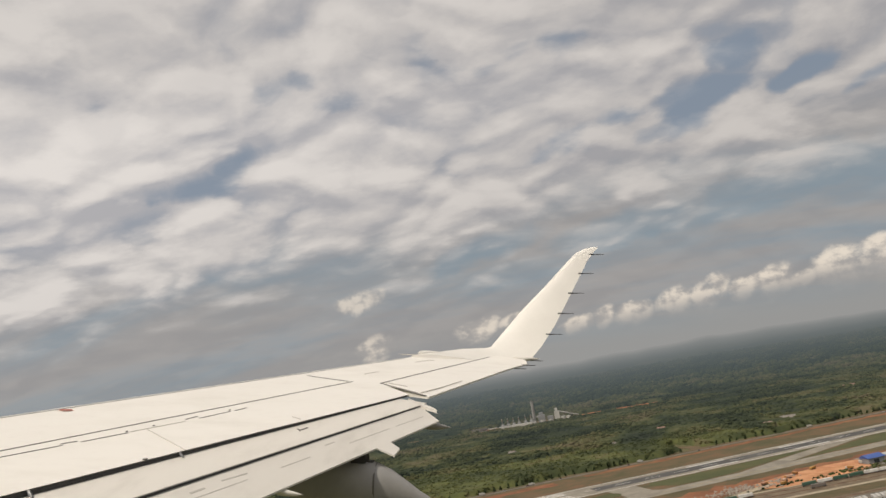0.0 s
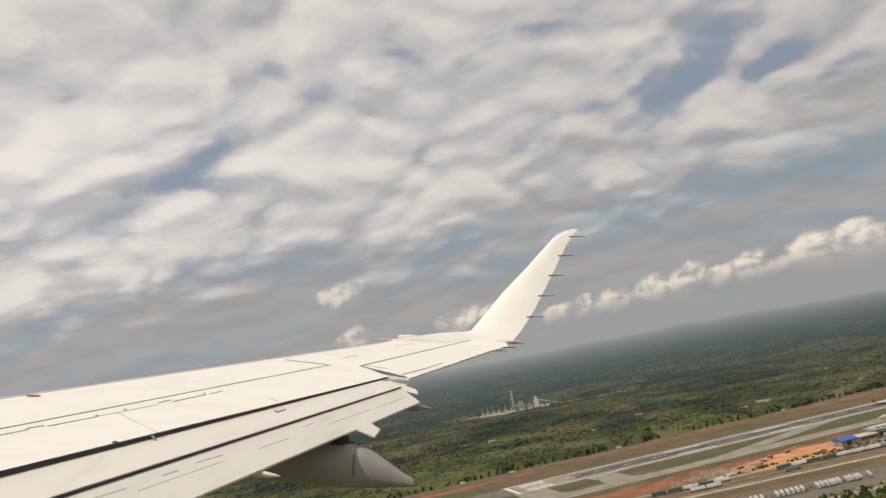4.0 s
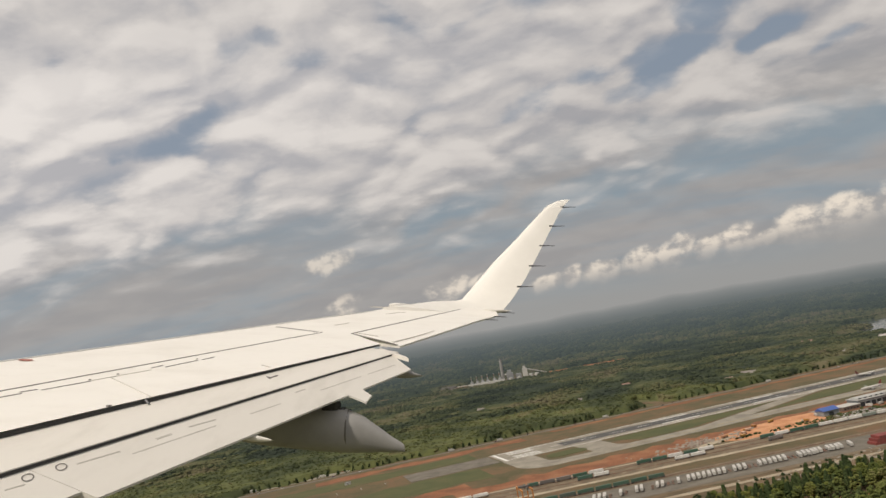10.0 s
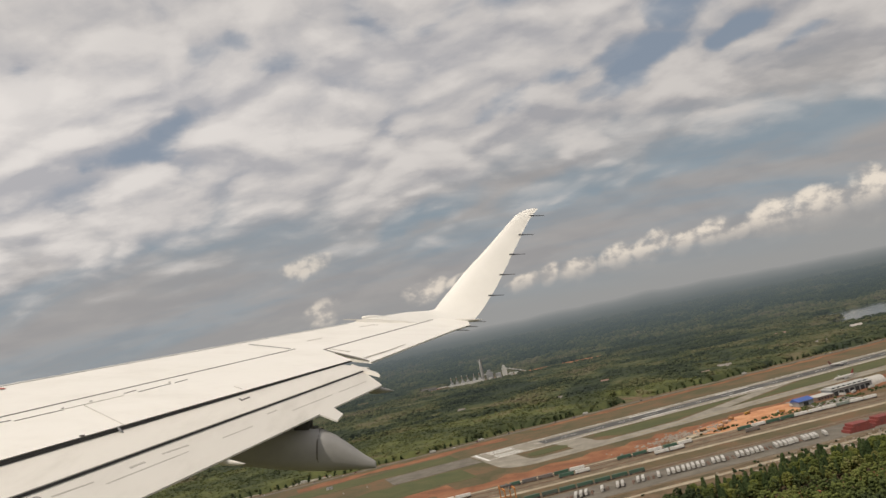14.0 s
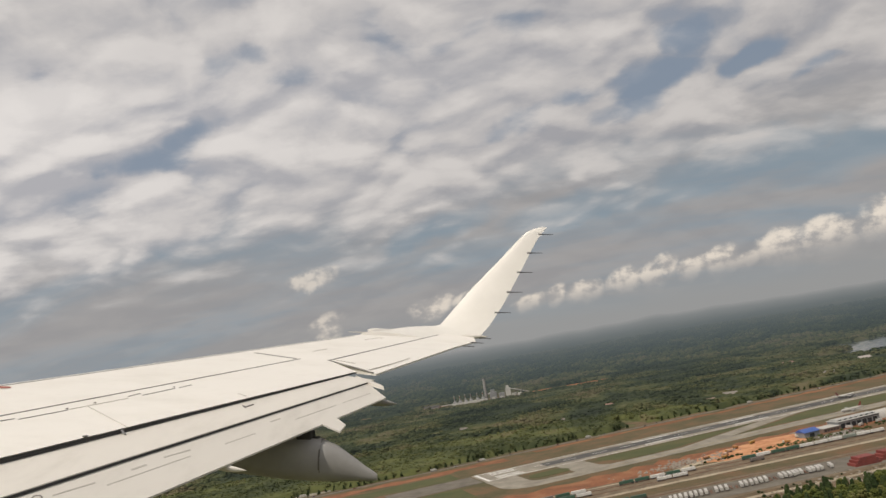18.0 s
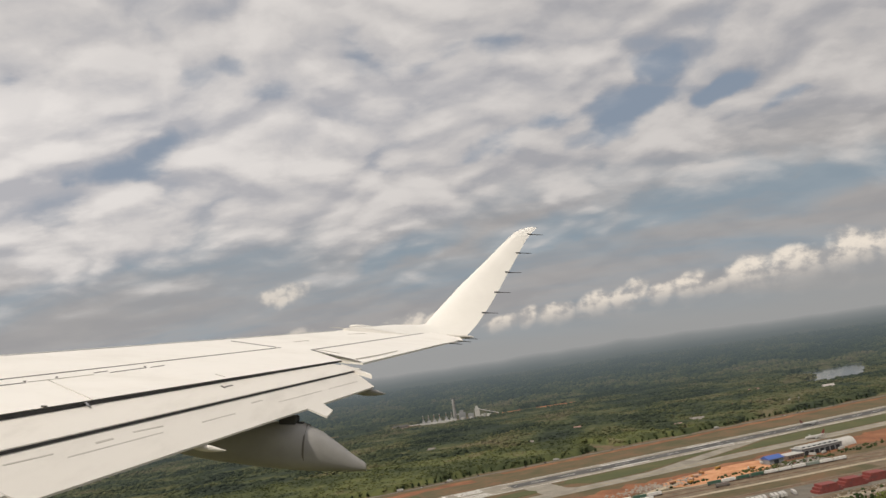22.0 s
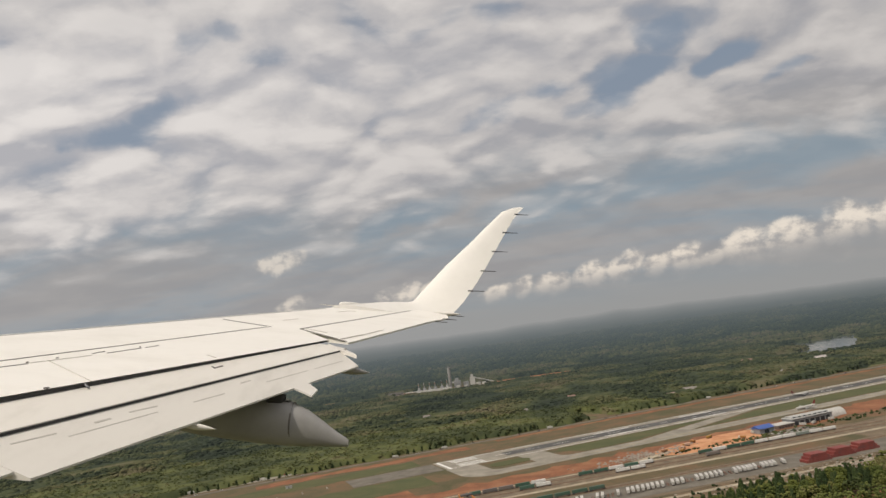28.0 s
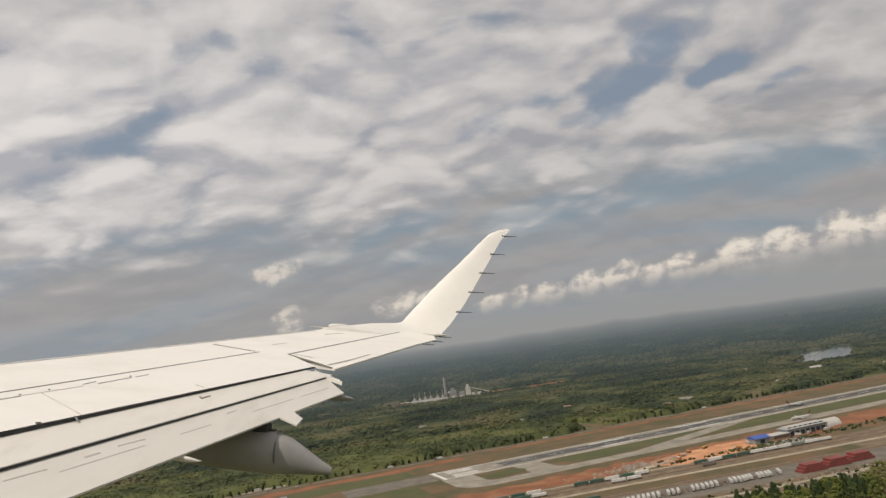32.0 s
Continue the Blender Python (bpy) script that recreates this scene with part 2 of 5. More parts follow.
def plain(name, c1, c2, scale=3.0, rough=0.7, metal=0.0, bump=0.0, coat=0.0, space="Object"):
    """Two tones by a broad and a fine noise, with a little relief."""
    def build(k, b):
        v = coords(k, space)
        a = k.noise(v, scale, 5.0, 0.6)
        f = k.noise(v, scale * 9, 3.0, 0.6)
        fac = k.math("ADD", k.math("MULTIPLY", k.span(a, 0.3, 0.7), 0.7), k.math("MULTIPLY", f, 0.3))
        put(k, b, k.mix(fac, (*c1, 1), (*c2, 1)), k.span(f, 0.2, 0.8, rough - 0.08, rough + 0.08), f if bump else None, bump)
    return material(name, build, rough, metal, coat)


def varied(name, stops, rough=0.8, scale=0.5):
    """Colour by object, for repeats."""
    def build(k, b):
        rnd = k.n("ShaderNodeObjectInfo").outputs["Random"]
        c = k.ramp(rnd, stops)
        n = k.noise(coords(k), scale, 4.0, 0.6)
        put(k, b, k.mix(k.span(n, 0.3, 0.8, 0.0, 0.35), c, (0.12, 0.11, 0.10, 1)))
    return material(name, build, rough)


def build_paint(k, b):
    v = coords(k)
    run = k.n("ShaderNodeMapping", ins={"Vector": v, "Scale": (0.9, 1.5, 1.0)}).outputs[0]
    dirt = k.noise(run, 1.3, 6.0, 0.62)
    spot = k.noise(v, 9.0, 5.0, 0.65)
    fac = k.math("ADD", k.math("MULTIPLY", k.span(dirt, 0.42, 0.8), 0.34), k.math("MULTIPLY", k.span(spot, 0.50, 0.85), 0.22))
    put(k, b, k.mix(fac, (0.825, 0.798, 0.752, 1), (0.62, 0.592, 0.545, 1)), k.span(dirt, 0.3, 0.8, 0.38, 0.55), spot, 0.03, 0.004)


def build_flap(k, b):
    v = coords(k)
    run = k.n("ShaderNodeMapping", ins={"Vector": v, "Scale": (2.5, 0.8, 1.0)}).outputs[0]
    dirt = k.noise(run, 1.8, 6.0, 0.6)
    fac = k.span(dirt, 0.42, 0.85, 0.0, 0.6)
    put(k, b, k.mix(fac, (0.72, 0.690, 0.643, 1), (0.49, 0.463, 0.42, 1)), k.span(dirt, 0.3, 0.8, 0.45, 0.62))


M = {}
M["paint"] = material("white_paint", build_paint, 0.42)
M["flap"] = material("grey_white_paint", build_flap, 0.5)
M["pod"] = plain("grey_fairing_paint", (0.36, 0.35, 0.34), (0.26, 0.255, 0.25), 2.0, 0.5)
M["winglet"] = plain("winglet_paint", (0.80, 0.78, 0.745), (0.72, 0.70, 0.665), 1.2, 0.5)
# near-black paint standing in for shade in the slots and hinge gap
M["gap"] = plain("gap_shade", (0.035, 0.034, 0.034), (0.06, 0.058, 0.055), 8.0, 0.8)
M["seam"] = plain("panel_seam", (0.105, 0.095, 0.088), (0.19, 0.175, 0.16), 7.0, 0.75)
M["stain"] = plain("worn_streak", (0.36, 0.33, 0.29), (0.46, 0.43, 0.39), 5.0, 0.7)
M["faint"] = plain("faint_streak", (0.47, 0.445, 0.405), (0.56, 0.535, 0.495), 5.0, 0.65)
M["red"] = plain("red_mark", (0.35, 0.09, 0.07), (0.42, 0.14, 0.10), 6.0, 0.6)
M["metal"] = plain("bare_metal", (0.42, 0.42, 0.42), (0.30, 0.30, 0.30), 9.0, 0.35, 0.8)
M["black"] = plain("black_rod", (0.03, 0.03, 0.03), (0.06, 0.06, 0.06), 9.0, 0.6)

# ---- mesh helpers ----


def mesh_of(name, verts, faces, mat, smooth=False):
    me = bpy.data.meshes.new(name)
    me.from_pydata([tuple(v) for v in verts], [], faces)
    me.materials.append(mat)
    if smooth:
        me.polygons.foreach_set("use_smooth", [True] * len(me.polygons))
    me.update()
    return me


def part(name, data, parent, label="", m=None):
    ob = new(name, data)
    ob.parent = parent
    if m is not None:
        ob.matrix_basis = m
    if label:
        ob["label"] = label
    return ob


def thing(name, label, category, m=Matrix(), group="", kind=""):
    ob = new(name)
    ob.matrix_basis = m
    return tagged(ob, label, category, group, kind)


def loft(name, rings, mat, smooth=True, closed=True, caps=True):
    """Skin over rings of equal length."""
    n, verts, faces = len(rings[0]), [p for r in rings for p in r], []
    last = n if closed else n - 1
    for i in range(len(rings) - 1):
        for j in range(last):
            a, b = i * n + j, i * n + (j + 1) % n
            faces.append((a, b, b + n, a + n))
    if caps and closed:
        faces.append(tuple(range(n))[::-1])
        faces.append(tuple(range((len(rings) - 1) * n, len(rings) * n)))
    me = mesh_of(name, verts, faces, mat, smooth)
    bm = bmesh.new()
    bm.from_mesh(me)
    bmesh.ops.recalc_face_normals(bm, faces=bm.faces)
    bm.to_mesh(me)
    bm.free()
    if smooth:
        me.set_sharp_from_angle(angle=radians(38))
    return me


def boxes(name, items, mat, bevel=0.0):
    """One mesh of boxes (x0, x1, y0, y1, z0, z1)."""
    verts, faces = [], []
    for x0, x1, y0, y1, z0, z1 in items:
        i = len(verts)
        verts += [(x, y, z) for z in (z0, z1) for y in (y0, y1) for x in (x0, x1)]
        faces += [tuple(i + q for q in f) for f in ((0, 2, 3, 1), (4, 5, 7, 6), (0, 1, 5, 4), (2, 6, 7, 3), (0, 4, 6, 2), (1, 3, 7, 5))]
    me = mesh_of(name, verts, faces, mat)
    if bevel:
        bm = bmesh.new()
        bm.from_mesh(me)
        bmesh.ops.bevel(bm, geom=bm.edges[:], offset=bevel, segments=1, affect="EDGES")
        bm.to_mesh(me)
        bm.free()
    return me


def tube(name, p, q, r0, r1, mat, sides=10, smooth=True):
    p, q = Vector(p), Vector(q)
    d = (q - p).normalized()
    e = d.orthogonal().normalized()
    g = d.cross(e)
    ring = lambda c, r: [c + (e * math.cos(a) + g * math.sin(a)) * r for a in [2 * math.pi * i / sides for i in range(sides)]]
    return loft(name, [ring(p, r0), ring(q, r1)], mat, smooth)

# ---- the airplane: right wing seen from its cabin, in its own axes ----
TURN = Matrix(((0.986856, -0.024339, 0.159762), (0.016741, 0.998672, 0.048731), (-0.160736, -0.045416, 0.985952)))
plane = thing("airplane", "white twin-engine airliner wing with upturned winglet, flaps part lowered", "airplane",
              Matrix.Translation((0, 0, ALT)) @ TURN.to_4x4())

# plan lines of the wing, x = a + b * span
LE, L1, SA, SB, TE = (-7.018, 0.497), (-5.531, 0.430), (-4.576, 0.434), (-4.000, 0.392), (-3.528, 0.363)
AI, AT = (-4.694, 0.367), (-3.464, 0.316)


def on(line, y):
    return line[0] + line[1] * y


def top(x, y):
    return -1.3 + 0.17633 * y - 0.05 * x


def vane(x, y):
    return top(x, y) - 0.018 - 0.0045 * max(0.0, 7.5 - y) - 0.10 * (x - on(SA, y))


def flap(x, y):
    return vane(x, y) - 0.016 - 0.002 * max(0.0, 7.5 - y) - 0.22 * (x - on(SB, y))


def aft_edge(y):
    if y <= 7.53:
        return on(SA, y)
    if y <= 8.15:
        return on(SA, 7.53) + (on(AI, 8.15) - on(SA, 7.53)) * (y - 7.53) / 0.62
    return on(AI, y)


def wing_ring(y):
    x0, x1 = on(LE, y), aft_edge(y)
    c, ring = x1 - x0, []
    for i in range(9):
        x = x1 - c * i / 8
        ring.append((x, y, top(x, y)))
    h = 0.10 + 0.024 * (11 - y)
    for dx, dz in ((-0.05, -0.03), (-0.075, -0.08), (-0.05, -0.14)):
        ring.append((x0 + dx, y, top(x0, y) + dz))
    for i in range(5):
        x = x0 + 0.08 + (c - 0.14) * i / 4
        ring.append((x, y, top(x, y) - (0.14 + (h - 0.02) * (1 - (i / 4 - 0.4) ** 2 / 0.5)) if i < 4 else top(x, y) - 0.03))
    return ring


ys = [0.4, 1.5, 2.5, 3.5, 4.5, 5.5, 6.5, 7.2, 7.53, 7.84, 8.15, 8.8, 9.5, 10.2, 10.6]
part("wing_box", loft("wing_box", [wing_ring(y) for y in ys], M["paint"], smooth=False), plane, "white painted upper wing skin")

# outer wing, bend and winglet: leading and trailing edge of each section, and its half thickness
tip = [((on(LE, 10.6), 10.6, top(on(LE, 10.6), 10.6)), (on(AI, 10.6), 10.6, top(on(AI, 10.6), 10.6)), 0.05),
       ((-1.116, 11.350, 0.811), (-0.228, 11.350, 0.572), 0.036),
       ((-0.755, 11.55, 0.839), (-0.137, 11.4, 0.644), 0.030),
       ((-0.654, 11.62, 0.87), (-0.034, 11.45, 0.681), 0.026),
       ((-0.498, 11.69, 1.059), (0.115, 11.52, 0.856), 0.032),
       ((-0.16, 11.83, 1.463), (0.333, 11.66, 1.189), 0.034),
       ((0.253, 11.98, 1.899), (0.532, 11.8, 1.56), 0.034),
       ((0.566, 12.1, 2.251), (0.738, 11.95, 1.952), 0.033),
       ((0.729, 12.15, 2.418), (0.909, 12.06, 2.275), 0.030),
       ((0.871, 12.19, 2.491), (1.012, 12.14, 2.421), 0.024),
       ((0.985, 12.22, 2.524), (1.103, 12.2, 2.523), 0.012)]


def foil(a, b, half, thick_dir):
    a, b = Vector(a), Vector(b)
    prof = [(0, 0), (0.03, 0.55), (0.12, 0.9), (0.32, 1.0), (0.6, 0.7), (0.85, 0.28), (1, 0.0)]
    up = [a.lerp(b, s) + thick_dir * half * h for s, h in prof]
    dn = [a.lerp(b, s) - thick_dir * half * h for s, h in prof[1:-1]]
    return up + dn[::-1]


rings = []
for i, (a, b, half) in enumerate(tip):
    p = Vector(tip[max(i - 1, 0)][0]) + Vector(tip[max(i - 1, 0)][1])
    q = Vector(tip[min(i + 1, len(tip) - 1)][0]) + Vector(tip[min(i + 1, len(tip) - 1)][1])
    along = (q - p).normalized()
    nrm = (Vector(b) - Vector(a)).cross(along).normalized()
    rings.append(foil(a, b, half, nrm))
part("winglet", loft("winglet", rings, M["winglet"]), plane, "white swept winglet, clean and bright")

# aileron: wedge from its hinge to a thin edge
ail = []
for y0, y1 in ((8.15, 7.47), (8.6, 8.15), (9.3, 8.95), (10.1, 9.83), (10.9, 10.62), (11.22, 11.30)):
    xa, xb = on(AI, y0) + 0.018, on(AT, y1)
    za, zb = top(xa, y0) + 0.002, top(xb, y1) - 0.004
    if y0 > 11:
        xb, zb = -0.135, 0.655
    elif y0 > 10.5:
        zb -= 0.02
    ail.append([(xa, y0, za), (xb, y1, zb), (xb, y1, zb - 0.018), (xa, y0, za - 0.11)])
part("aileron", loft("aileron", ail, M["paint"], smooth=False), plane, "white aileron on the outer trailing edge")


def panel_between(name, l0, l1, h0, h1, ys, mat, thick0, thick1, round_nose=0.0, skew=0.0):
    rings = []
    for y in ys:
        y1 = y - skew if y == ys[-1] else y
        x0, x1 = on(l0, y), on(l1, y1)
        z0, z1 = h0(x0, y), h1(x1, y1)
        ring = []
        for i in range(6):
            s = i / 5
            ring.append((x0 + (x1 - x0) * s, y + (y1 - y) * s, z0 + (z1 - z0) * s))
        ring += [(x1, y1, z1 - thick1), ((x0 + x1) / 2, (y + y1) / 2, (z0 + z1) / 2 - thick0), (x0 - round_nose * 0.3, y, z0 - thick0), (x0 - round_nose, y, z0 - thick0 * 0.45), (x0 - round_nose * 0.6, y, z0 - thick0 * 0.15)]
        rings.append(ring)
    return loft(name, rings, mat, smooth=False)


fy = [3.0 + 0.4 * i for i in range(11)] + [7.38]
part("fore_flap", panel_between("fore_flap", SA, SB, vane, vane, fy, M["flap"], 0.09, 0.02, 0.06), plane, "off-white fore flap behind a dark slot")
part("aft_flap", panel_between("aft_flap", SB, TE, flap, flap, [3.87 + 0.48 * i for i in range(7)] + [7.27], M["flap"], 0.07, 0.012, 0.05, 0.18), plane, "off-white lowered aft flap with streaks")
inner = [3.0, 3.4, 3.865]
part("aft_flap_inner", panel_between("aft_flap_inner", SB, (-3.50, 0.335), flap, flap, inner, M["flap"], 0.07, 0.012, 0.05), plane)
fore_in = [0.4, 1.2, 2.2, 2.99]
part("inner_flap", panel_between("inner_flap", SA, (-3.50, 0.335), vane, flap, fore_in, M["flap"], 0.09, 0.02, 0.06), plane)
# dark strips painted in place of the shade inside the slots
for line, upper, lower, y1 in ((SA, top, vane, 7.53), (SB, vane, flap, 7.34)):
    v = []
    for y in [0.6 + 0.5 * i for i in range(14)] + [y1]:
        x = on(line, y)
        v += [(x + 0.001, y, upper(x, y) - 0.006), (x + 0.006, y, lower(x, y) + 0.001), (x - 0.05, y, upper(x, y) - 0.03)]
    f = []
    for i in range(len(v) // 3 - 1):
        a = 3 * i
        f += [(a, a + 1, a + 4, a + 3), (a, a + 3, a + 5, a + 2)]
    part("slot", mesh_of("slot", v, f, M["gap"]), plane, "dark strip painted as shade in the slot ahead of the flap")


def strip(name, pts, width, mat, h=top, lift=0.004, label=""):
    """A thin raised line along points (x, y) of a skin."""
    v, f = [], []
    for i, (x, y) in enumerate(pts):
        a, b = Vector(pts[max(i - 1, 0)]), Vector(pts[min(i + 1, len(pts) - 1)])
        d = (b - a).normalized()
        o = Vector((-d.y, d.x)) * width / 2
        for s in (1, -1):
            for dz in (0.0, lift):
                X, Y = x + s * o.x, y + s * o.y
                v.append((X, Y, h(X, Y) + dz))
    for i in range(len(pts) - 1):
        a, b = 4 * i, 4 * i + 4
        f += [(a + 1, a + 3, b + 3, b + 1), (a, a + 1, b + 1, b), (a + 2, b + 2, b + 3, a + 3)]
    return part(name, mesh_of(name, v, f, mat), plane, label)


run = lambda line, a, b, n=6: [(on(line, a + (b - a) * i / n), a + (b - a) * i / n) for i in range(n + 1)]
strip("panel_seam", run(L1, 1.0, 8.16), 0.012, M["seam"])
strip("panel_seam", [(-2.07, 8.16), (-2.35, 8.30), (-2.61, 8.43)], 0.018, M["seam"])
for p, q, wd, mt in (((-3.75, 3.86), (-3.23, 4.926), 0.009, "seam"), ((-3.264, 4.954), (-3.206, 5.05), 0.012, "seam"), ((-3.171, 5.038), (-3.017, 5.361), 0.009, "seam"),
                     ((-3.02, 5.381), (-2.806, 5.826), 0.005, "faint"), ((-2.837, 5.891), (-2.801, 6.019), 0.012, "seam"), ((-2.753, 5.955), (-2.628, 6.284), 0.009, "seam"), ((-2.607, 6.315), (-2.558, 6.463), 0.008, "seam")):
    strip("hinge_seam", [p, q], wd * 0.75, M[mt])
for p, q in (((-2.944, 5.495), (-2.397, 4.981)), ((-2.07, 6.205), (-1.973, 6.123)), ((-3.9, 3.9), (-3.15, 3.3))):
    strip("spoiler_seam", [p, q], 0.005, M["faint"])
strip("hinge_seam", [(on(AI, y), y) for y in (8.15, 9.0, 10.0, 11.0)], 0.022, M["seam"])
strip("aileron_seam", [(-1.71, 8.15), (-1.42, 7.82), (-1.13, 7.50)], 0.02, M["seam"])
strip("leading_edge_seam", [(on(LE, y) + 0.05, y) for y in (2.0, 4.0, 6.0, 8.0, 10.4)], 0.012, M["metal"])
strip("scuff", [(-2.02, 8.75), (-1.90, 9.0)], 0.012, M["faint"])
strip("panel_seam", [(-1.60, 10.05), (-1.45, 10.32), (-1.38, 10.30)], 0.008, M["stain"])
for p, q, wd in (((-1.60, 8.02), (-1.25, 7.66), 0.030), ((-1.66, 8.20), (-1.40, 8.02), 0.016), ((-1.20, 7.66), (-1.02, 8.10), 0.022), ((-1.02, 8.10), (-0.86, 8.60), 0.012)):
    strip("scuff", [p, q], wd, M["stain"], lift=0.003)
for x, y in ((-3.046, 5.396), (-2.959, 5.62), (-2.658, 6.332)):
    strip("fastener", [(x, y - 0.012), (x, y + 0.012)], 0.008, M["seam"], lift=0.006)


def oval(name, x, y, rx, ry, h, mat, inner=0.0, lift=0.006, n=28):
    v, f = [], []
    for i in range(n):
        a = 2 * math.pi * i / n
        for s in (1.0, max(inner, 0.001)):
            X, Y = x + rx * s * math.cos(a), y + ry * s * math.sin(a)
            v.append((X, Y, h(X, Y) + lift))
    f = [(2 * i, (2 * i + 2) % (2 * n), (2 * i + 3) % (2 * n), 2 * i + 1) for i in range(n)]
    return mesh_of(name, v, f, mat)


part("red_mark", oval("red_mark", -3.90, 5.975, 0.058, 0.035, top, M["red"]), plane, "faded red oval mark on the leading edge")
for x, y in ((-2.378, 3.975), (-2.444, 3.811)):
    part("access_ring", oval("access_ring", x, y, 0.024, 0.034, flap, M["seam"], 0.80, 0.003), plane, "thin grey access ring on the flap")
for p, q, wd in (((-2.337, 4.044), (-2.234, 4.281), 0.010), ((-2.144, 4.517), (-2.102, 4.627), 0.016), ((-2.059, 4.768), (-1.969, 4.967), 0.012), ((-2.464, 3.675), (-2.425, 3.761), 0.008), ((-1.67, 5.752), (-1.625, 5.872), 0.012)):
    strip("streak", [p, q], wd * 0.8, M["faint"], flap, 0.002)
for y0, y1 in ((4.3, 4.9), (5.2, 5.5), (5.95, 6.5), (6.6, 7.05)):
    strip("streak", [(on(SB, y) + 0.14, y) for y in (y0, y1)], 0.007, M["faint"], flap, 0.0015)
for p, q in (((-1.936, 5.924), (-1.893, 5.876)), ((-1.905, 5.91), (-1.876, 5.993))):
    strip("hook_mark", [p, q], 0.013, M["seam"], vane)


def pod(name, nose, tail, width, height, mat, label="", droop=0.0, back=0.55, n=16, flat_top=0.5):
    """A canoe along the flight: round nose, pointed tail."""
    nose, tail = Vector(nose), Vector(tail)
    rings = []
    for i in range(n + 1):
        s = i / n
        r = math.sqrt(max(0.0, 1 - (1 - s / 0.35) ** 2)) if s < 0.35 else (1 - ((s - 0.35) / 0.65) ** 1.8)
        r = max(r, 0.02)
        c = nose.lerp(tail, s)
        ring = []
        for j in range(16):
            a = 2 * math.pi * j / 16
            dz = math.sin(a) * height * r
            ring.append((c.x, c.y + math.cos(a) * width * r, c.z + (dz if dz < 0 else dz * flat_top) - droop * math.sin(math.pi * s)))
        rings.append(ring)
    return part(name, loft(name, rings, mat), plane, label)


# large canoe fairing: station, top, bottom, half width
canoe = []
for x, zt, zb, hw in ((-2.95, -0.47, -0.49, 0.02), (-2.85, -0.44, -0.53, 0.07), (-2.5, -0.43, -0.62, 0.13), (-2.0, -0.43, -0.71, 0.16), (-1.6, -0.43, -0.755, 0.17), (-1.36, -0.435, -0.77, 0.17),
                      (-1.22, -0.495, -0.772, 0.125), (-1.08, -0.59, -0.768, 0.078), (-0.98, -0.66, -0.768, 0.048), (-0.92, -0.695, -0.766, 0.036), (-0.895, -0.715, -0.764, 0.026)):
    zc, hz = (zt + zb) / 2, (zt - zb) / 2
    canoe.append([(x, 6.06 + hw * math.copysign(abs(math.cos(a)) ** 0.8, math.cos(a)), zc + hz * math.copysign(abs(math.sin(a)) ** 0.8, math.sin(a))) for a in [2 * math.pi * j / 20 for j in range(20)]])
big_fairing = part("flap_fairing", loft("flap_fairing", canoe, M["pod"]), plane, "grey canoe-shaped flap track fairing")
ring = [(-1.33 + 0.012 * k, 6.06 + 0.168 * math.cos(a), -0.607 + 0.163 * math.sin(a)) for k in (0, 1) for a in [2 * math.pi * j / 24 for j in range(24)]]
part("fairing_seam", mesh_of("fairing_seam", ring, [(j, (j + 1) % 24, 24 + (j + 1) % 24, 24 + j) for j in range(24)], M["seam"]), big_fairing)
# grey instead of pale paint: the shade below the flap put into colour
pod("flap_fairing_small", (-1.20, 7.08, -0.15), (-0.855, 7.2, -0.212), 0.06, 0.055, M["pod"], "small pointed fairing, shade under the flap painted grey")
pod("flap_fairing_small", (-1.83, 5.0, -0.535), (-1.60, 5.0, -0.572), 0.024, 0.030, M["flap"], "small pale pointed fairing")
pod("wing_tip_fairing", (-0.36, 11.27, 0.662), (0.09, 11.34, 0.664), 0.045, 0.036, M["flap"], "pale grey tip light housing", flat_top=1.0)
part("dome_base", oval("dome_base", -1.70, 10.78, 0.26, 0.07, top, M["stain"], 0.0, 0.012), plane, "thin grey base plate of the dome")
pod("wing_light_dome", (-1.68, 10.8, 0.732), (-1.32, 10.92, 0.738), 0.065, 0.058, M["winglet"], "low white dome on the leading edge")
tab = [(-1.36, 6.05), (-1.189, 6.04), (-1.172, 6.20), (-1.29, 6.28)]
tabz = [flap(x, y) + 0.001 for x, y in tab]
part("flap_tab", mesh_of("flap_tab", [(x, y, z) for (x, y), z in zip(tab, tabz)] + [(x, y, z - 0.012) for (x, y), z in zip(tab, tabz)],
                         [(0, 1, 2, 3), (7, 6, 5, 4), (0, 4, 5, 1), (1, 5, 6, 2), (2, 6, 7, 3), (3, 7, 4, 0)], M["flap"]), plane, "square pale tab on the flap edge")
tail = [(-1.30, 7.44), (-1.16, 7.26), (-0.985, 7.166), (-1.028, 7.24)]
part("flap_end_cap", mesh_of("flap_end_cap", [(x, y, vane(x, y) + 0.002) for x, y in tail] + [(x, y, vane(x, y) - 0.03) for x, y in tail],
                             [(0, 1, 2, 3), (7, 6, 5, 4), (0, 4, 5, 1), (1, 5, 6, 2), (2, 6, 7, 3), (3, 7, 4, 0)], M["flap"]), plane, "pointed end of the fore flap")
# dark boxes take the place of shade in the hinge gap
part("hinge_bracket", boxes("hinge_bracket", [(-1.52, -1.40, 5.97, 6.12, -0.48, -0.385), (-1.40, -1.35, 5.99, 6.10, -0.50, -0.43)], M["gap"], 0.01), plane, "dark boxes standing in for shade in the hinge gap above the fairing")
